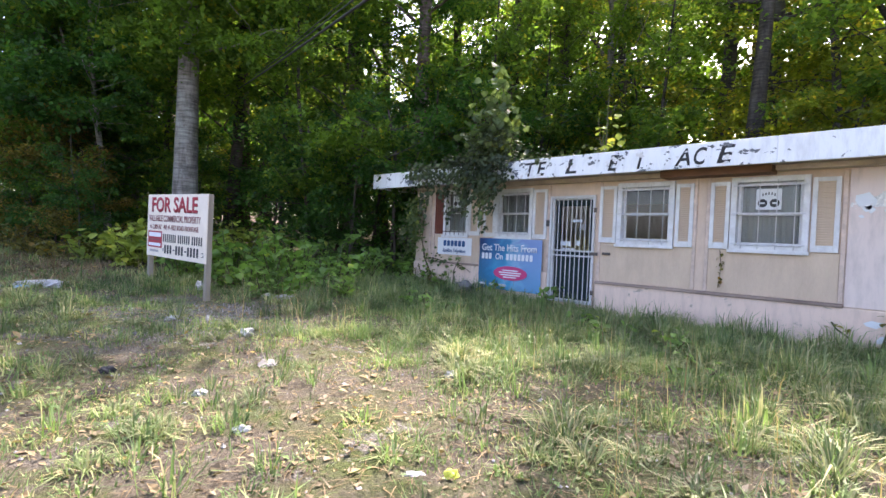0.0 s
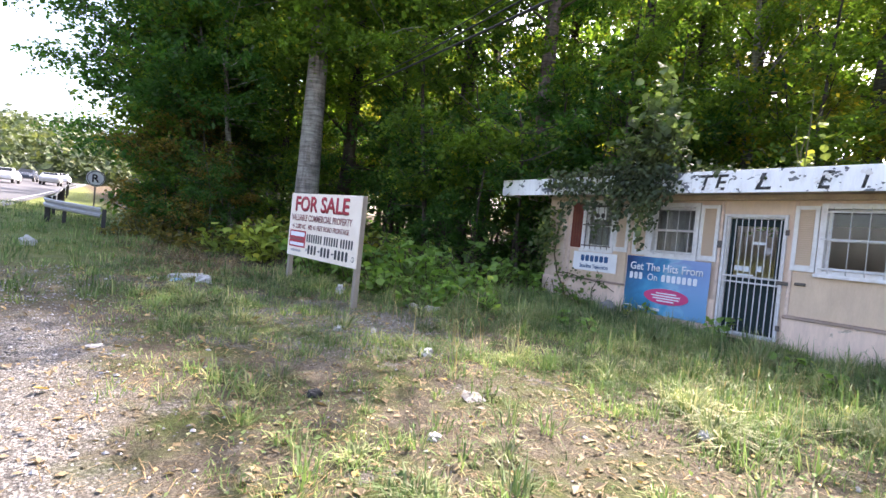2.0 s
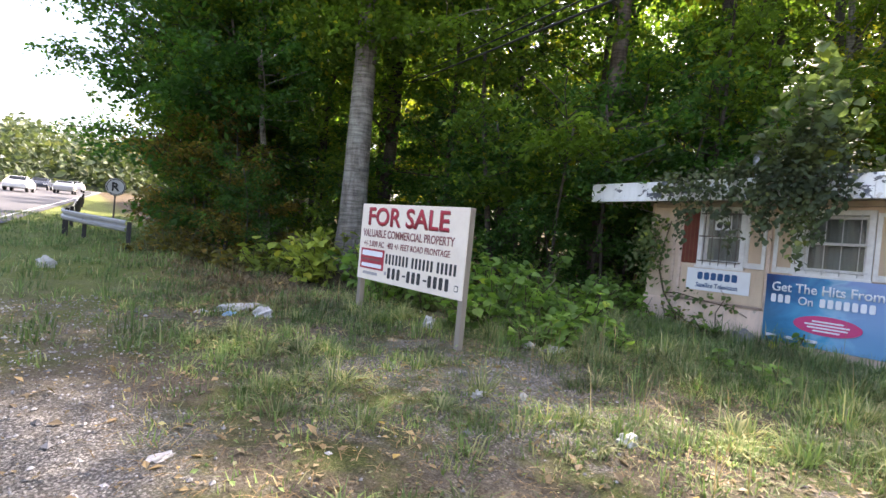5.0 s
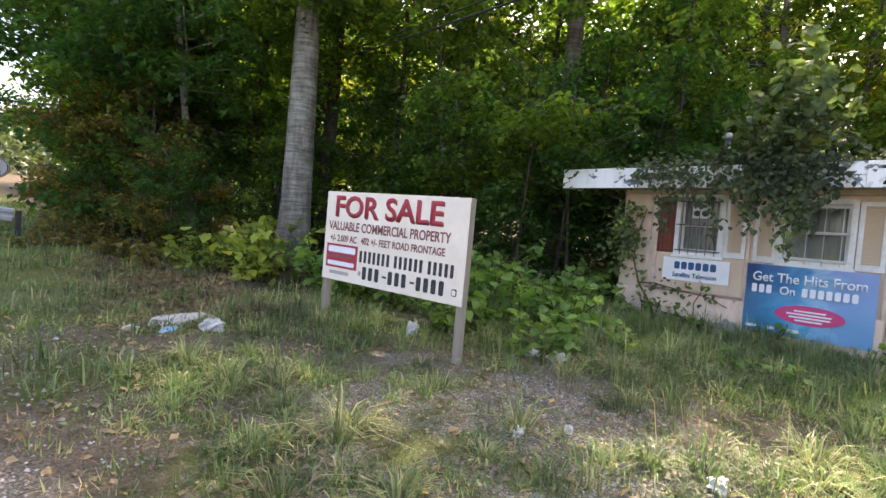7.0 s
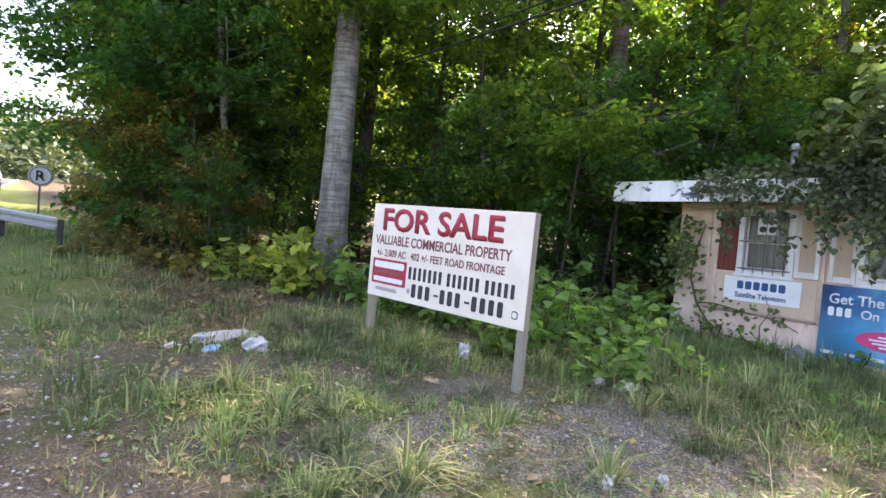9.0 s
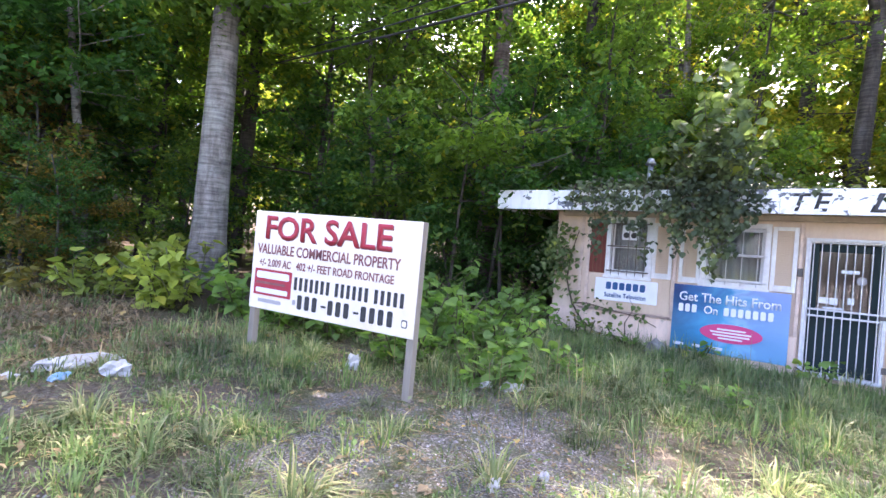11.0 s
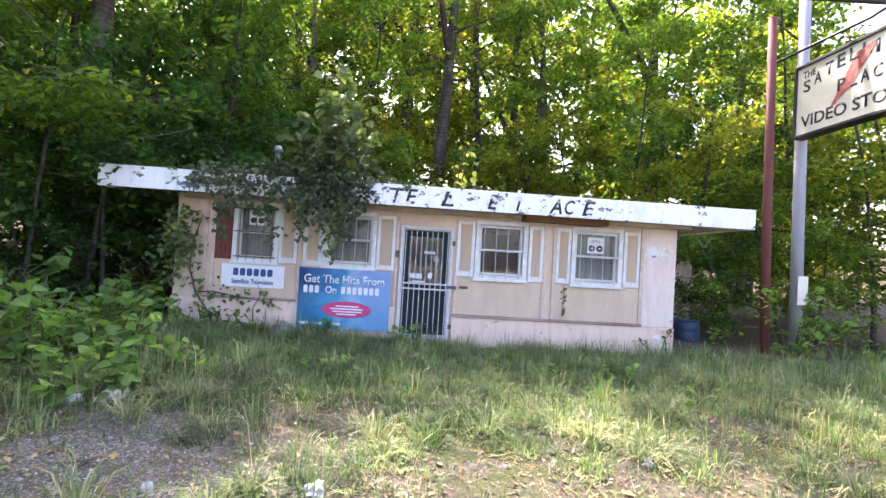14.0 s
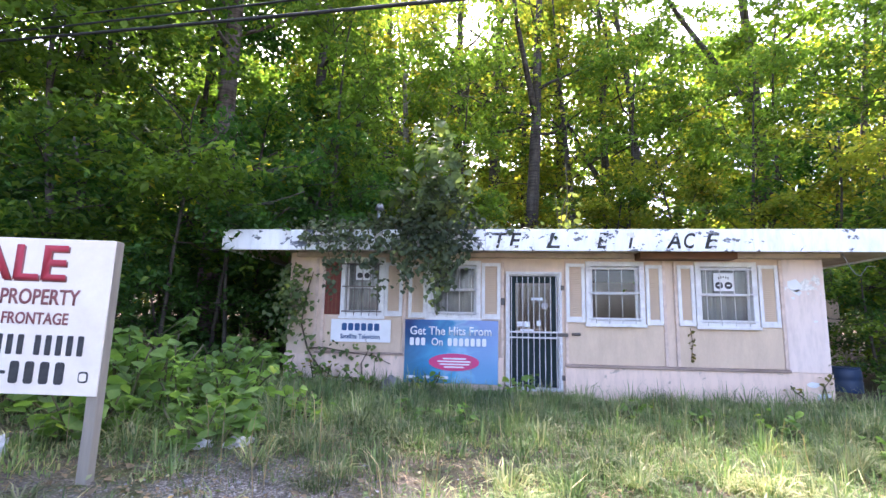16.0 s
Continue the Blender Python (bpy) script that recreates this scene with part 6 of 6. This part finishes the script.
# dry seed stalks
n = 1500
x, y = gr.uniform(-12.5, 2.5, n), gr.uniform(2.4, 8.7, n)
k = gr.uniform(0, 1, n) < np.clip(0.25 + 0.35 * np.sin(1.1 * x + 0.8 * y) + 0.2 * np.sin(3 * x), 0, 1)
x, y = x[k], y[k]
part("dry_stalks", blades("dry_stalks", np.stack([x, y, ground_z(x, y) - 0.01], 1), gr.uniform(0.3, 0.75, len(x)), DRYGRASS, gr, 0.003, 0.3), DRYGRASS)
tagged(bpy.data.objects["dry_stalks"], "thin dry seed stalks standing in the grass", "grass", kind="stuff")
# fallen leaves and twigs
n = 22000
x, y = gr.uniform(-13, 2.5, n), gr.uniform(-1.8, 7.5, n)
k = gr.uniform(0, 1, n) < np.where(y < 0.2, 0.5, 1.0)
x, y = x[k], y[k]
n = len(x)
part("fallen_leaves", leaves("fallen_leaves", np.stack([x, y, ground_z(x, y) + 0.012], 1), gr.gamma(3, 0.011, n) + 0.010, LITTERLEAF, OVAL, 0.0, 0.25, gr), LITTERLEAF)
tagged(bpy.data.objects["fallen_leaves"], "scattered fallen brown and yellow leaves", "leaves", kind="stuff")


# low ground-cover leaves among the grass
n = 60000
x, y = gr.uniform(-13, 3.4, n), gr.uniform(-0.4, 8.7, n)
k = gr.uniform(0, 1, n) < 0.75 * cover(x + 0.3, y - 0.2)
x, y = x[k], y[k]
part("ground_cover", leaves("ground_cover", np.stack([x, y, ground_z(x, y) + gr.gamma(1.5, 0.02, len(x))], 1), gr.uniform(0.02, 0.055, len(x)), GRASS, OVAL, 0.0, 0.4, gr), GRASS)
tagged(bpy.data.objects["ground_cover"], "low small-leaved ground cover among the grass", "ground cover", kind="stuff")
# dead thatch lying between the tufts
n = 22000
x, y = gr.uniform(-13, 3, n), gr.uniform(-0.8, 8.6, n)
part("thatch", blades("thatch", np.stack([x, y, ground_z(x, y) - 0.004], 1), gr.uniform(0.04, 0.14, n), BRUSH, gr, 0.0030, 2.4), DRYGRASS)
tagged(bpy.data.objects["thatch"], "flattened dead grass between the tufts", "grass", kind="stuff")


# dry brush and dead stems along the foot of the wood's edge
n = 5200
x, y = gr.uniform(-21, -11.6, n), gr.normal(1.9, 0.75, n)
part("dry_brush", blades("dry_brush", np.stack([x, y, ground_z(x, y) - 0.004], 1), gr.gamma(2.5, 0.075, n) + 0.05, BRUSH, gr, 0.005, 1.9), BRUSH)
tagged(bpy.data.objects["dry_brush"], "dry brown brush lying at the wood's edge", "brush", kind="stuff")
n = 4200
x, y = gr.uniform(-21, -11.6, n), gr.normal(1.8, 0.8, n)
part("brown_leaves", leaves("brown_leaves", np.stack([x, y, ground_z(x, y) + gr.gamma(1.5, 0.015, n)], 1), gr.gamma(3, 0.016, n) + 0.015, LITTERLEAF, OVAL, 0.0, 0.35, gr), LITTERLEAF)
tagged(bpy.data.objects["brown_leaves"], "dead brown leaves drifted along the wood's edge", "leaves", kind="stuff")


# gravel lying loose on the drive and the bare patches
def gravel(n):
    x, y = gr.uniform(-13, 0.5, n), gr.uniform(-1.9, 4.2, n)
    near = np.exp(-((x + 7.7) / 0.9) ** 2 - ((y - 2.9) / 0.9) ** 2) + np.clip(0.05 - y * 0.9 - 0.04 * (x + 5), 0, 1) + 0.06
    k = gr.uniform(0, 1, n) < near
    x, y = x[k], y[k]
    m = len(x)
    base = np.array([(1, 0, 0), (0, 1, 0), (-1, 0, 0), (0, -1, 0), (0, 0, 0.7), (0, 0, -0.7)], float)
    a = gr.uniform(0, 6.3, m)
    s = gr.gamma(3, 0.0028, m) + 0.002
    q = base[None] * gr.uniform(0.6, 1.3, (m, 6, 1)) * s[:, None, None]
    c, sn = np.cos(a)[:, None], np.sin(a)[:, None]
    v = np.stack([q[:, :, 0] * c - q[:, :, 1] * sn, q[:, :, 0] * sn + q[:, :, 1] * c, q[:, :, 2]], 2) + np.stack([x, y, ground_z(x, y) + s * 0.3], 1)[:, None]
    f = np.array([(0, 1, 4), (1, 2, 4), (2, 3, 4), (3, 0, 4), (1, 0, 5), (2, 1, 5), (3, 2, 5), (0, 3, 5)])[None] + (np.arange(m) * 6)[:, None, None]
    return raw_mesh("gravel", v.reshape(-1, 3), f.reshape(-1, 3), GRAVELMAT)


_m = Mat("loose_gravel", 0.9)
_m.color(_m.ramp(_m.add("ShaderNodeNewGeometry").outputs["Random Per Island"], (0.0, (0.10, 0.10, 0.10)), (0.6, (0.28, 0.28, 0.285)), (1.0, (0.42, 0.42, 0.425))))
GRAVELMAT = _m.done()
tagged(part("gravel", gravel(20000), GRAVELMAT), "loose grey gravel on the drive", "gravel", kind="stuff")


# ---- litter ----
def crumpled(name, x, y, sx, sy, h, mat, label, seed, category="litter"):
    """A crumpled sheet or bag lying on the ground."""
    rnd = np.random.RandomState(seed)
    bm = bmesh.new()
    bmesh.ops.create_icosphere(bm, subdivisions=3, radius=0.5)
    ph = rnd.uniform(0, 6, 6)
    for q in bm.verts:
        c = q.co.copy()
        f = 1 + 0.22 * math.sin(7 * c.x + ph[0]) * math.sin(9 * c.y + ph[1]) + 0.16 * math.sin(13 * c.z + 11 * c.x + ph[2]) + 0.12 * math.sin(19 * c.y + ph[3] + 8 * c.z)
        q.co = Vector((c.x * sx * f, c.y * sy * f, max(c.z, -0.25) * h * 1.6 * f + 0.4 * h))
    o = part(name, bm, mat)
    o.location = (x, y, gz(x, y) - 0.01)
    o.rotation_euler = (0, 0, rnd.uniform(0, 6))
    return tagged(o, label, category, "litter on the lot")


for k, (n_, x, y, sx, sy, h, m_, lab) in enumerate((
        ("plastic_sheet", -11.9, 1.25, 0.72, 0.36, 0.10, PLASTIC, "crumpled dirty white plastic sheet in the grass"),
        ("plastic_bag", -11.3, 1.35, 0.28, 0.25, 0.12, PLASTIC, "crumpled pale plastic bag in the grass"),
        ("wrapper", -11.45, 0.92, 0.28, 0.12, 0.05, BLUEPLASTIC, "blue and white wrapper on the ground"),
        ("wrapper", -11.75, 0.6, 0.18, 0.10, 0.05, PLASTIC, "small white wrapper on the ground"),
        ("plastic_bag", -10.05, 3.45, 0.19, 0.16, 0.15, PLASTIC, "pale plastic bag beneath the sale board"),
        ("plastic_bag", -8.35, 4.35, 0.34, 0.20, 0.07, PLASTIC, "torn clear plastic in the grass"),
        ("plastic_bag", -8.65, 4.15, 0.22, 0.16, 0.07, PLASTIC, "torn clear plastic in the grass"),
        ("plastic_bottle", -7.35, 2.15, 0.17, 0.07, 0.05, PLASTIC, "crushed clear plastic bottle on the gravel"),
        ("paper_cup", -7.15, 2.55, 0.07, 0.06, 0.06, PLASTIC, "small white cup piece on the gravel"),
        ("litter_paper", -4.28, 1.44, 0.10, 0.08, 0.05, PLASTIC, "crumpled white paper on the dirt"),
        ("litter_paper", -3.32, 3.5, 0.12, 0.08, 0.06, PLASTIC, "crumpled white paper on the dirt"),
        ("litter_paper", -3.25, 1.35, 0.12, 0.07, 0.04, PLASTIC, "pale paper scrap on the dirt"),
        ("litter_paper", -2.05, 1.88, 0.12, 0.06, 0.02, PLASTIC, "pale paper scrap on the dirt"),
        ("wrapper", -1.88, 2.02, 0.08, 0.06, 0.05, YELLOWPLASTIC, "bright yellow-green wrapper on the dirt"),
        ("plastic_bag", -6.1, 2.65, 0.18, 0.13, 0.08, PLASTIC, "clear plastic scrap in the grass"),
        ("litter_paper", -7.3, -0.45, 0.16, 0.10, 0.03, PLASTIC, "white scrap on the gravel drive"),
        ("plastic_bag", -16.3, -1.35, 0.32, 0.22, 0.18, PLASTIC, "white plastic bag on the verge"),
        ("stone", -7.72, 8.45, 0.45, 0.30, 0.22, STONE, "rough grey stone against the shop wall"),
        ("stone", -4.9, 2.35, 0.28, 0.20, 0.03, STONE, "flat grey stone in the dirt"),
        ("clod", -5.4, 1.0, 0.12, 0.10, 0.06, BLACKINK, "black clod on the dirt"))):
    crumpled(n_, x, y, sx, sy, h, m_, lab, 400 + k, "stone" if n_ in ("stone", "clod") else "litter")
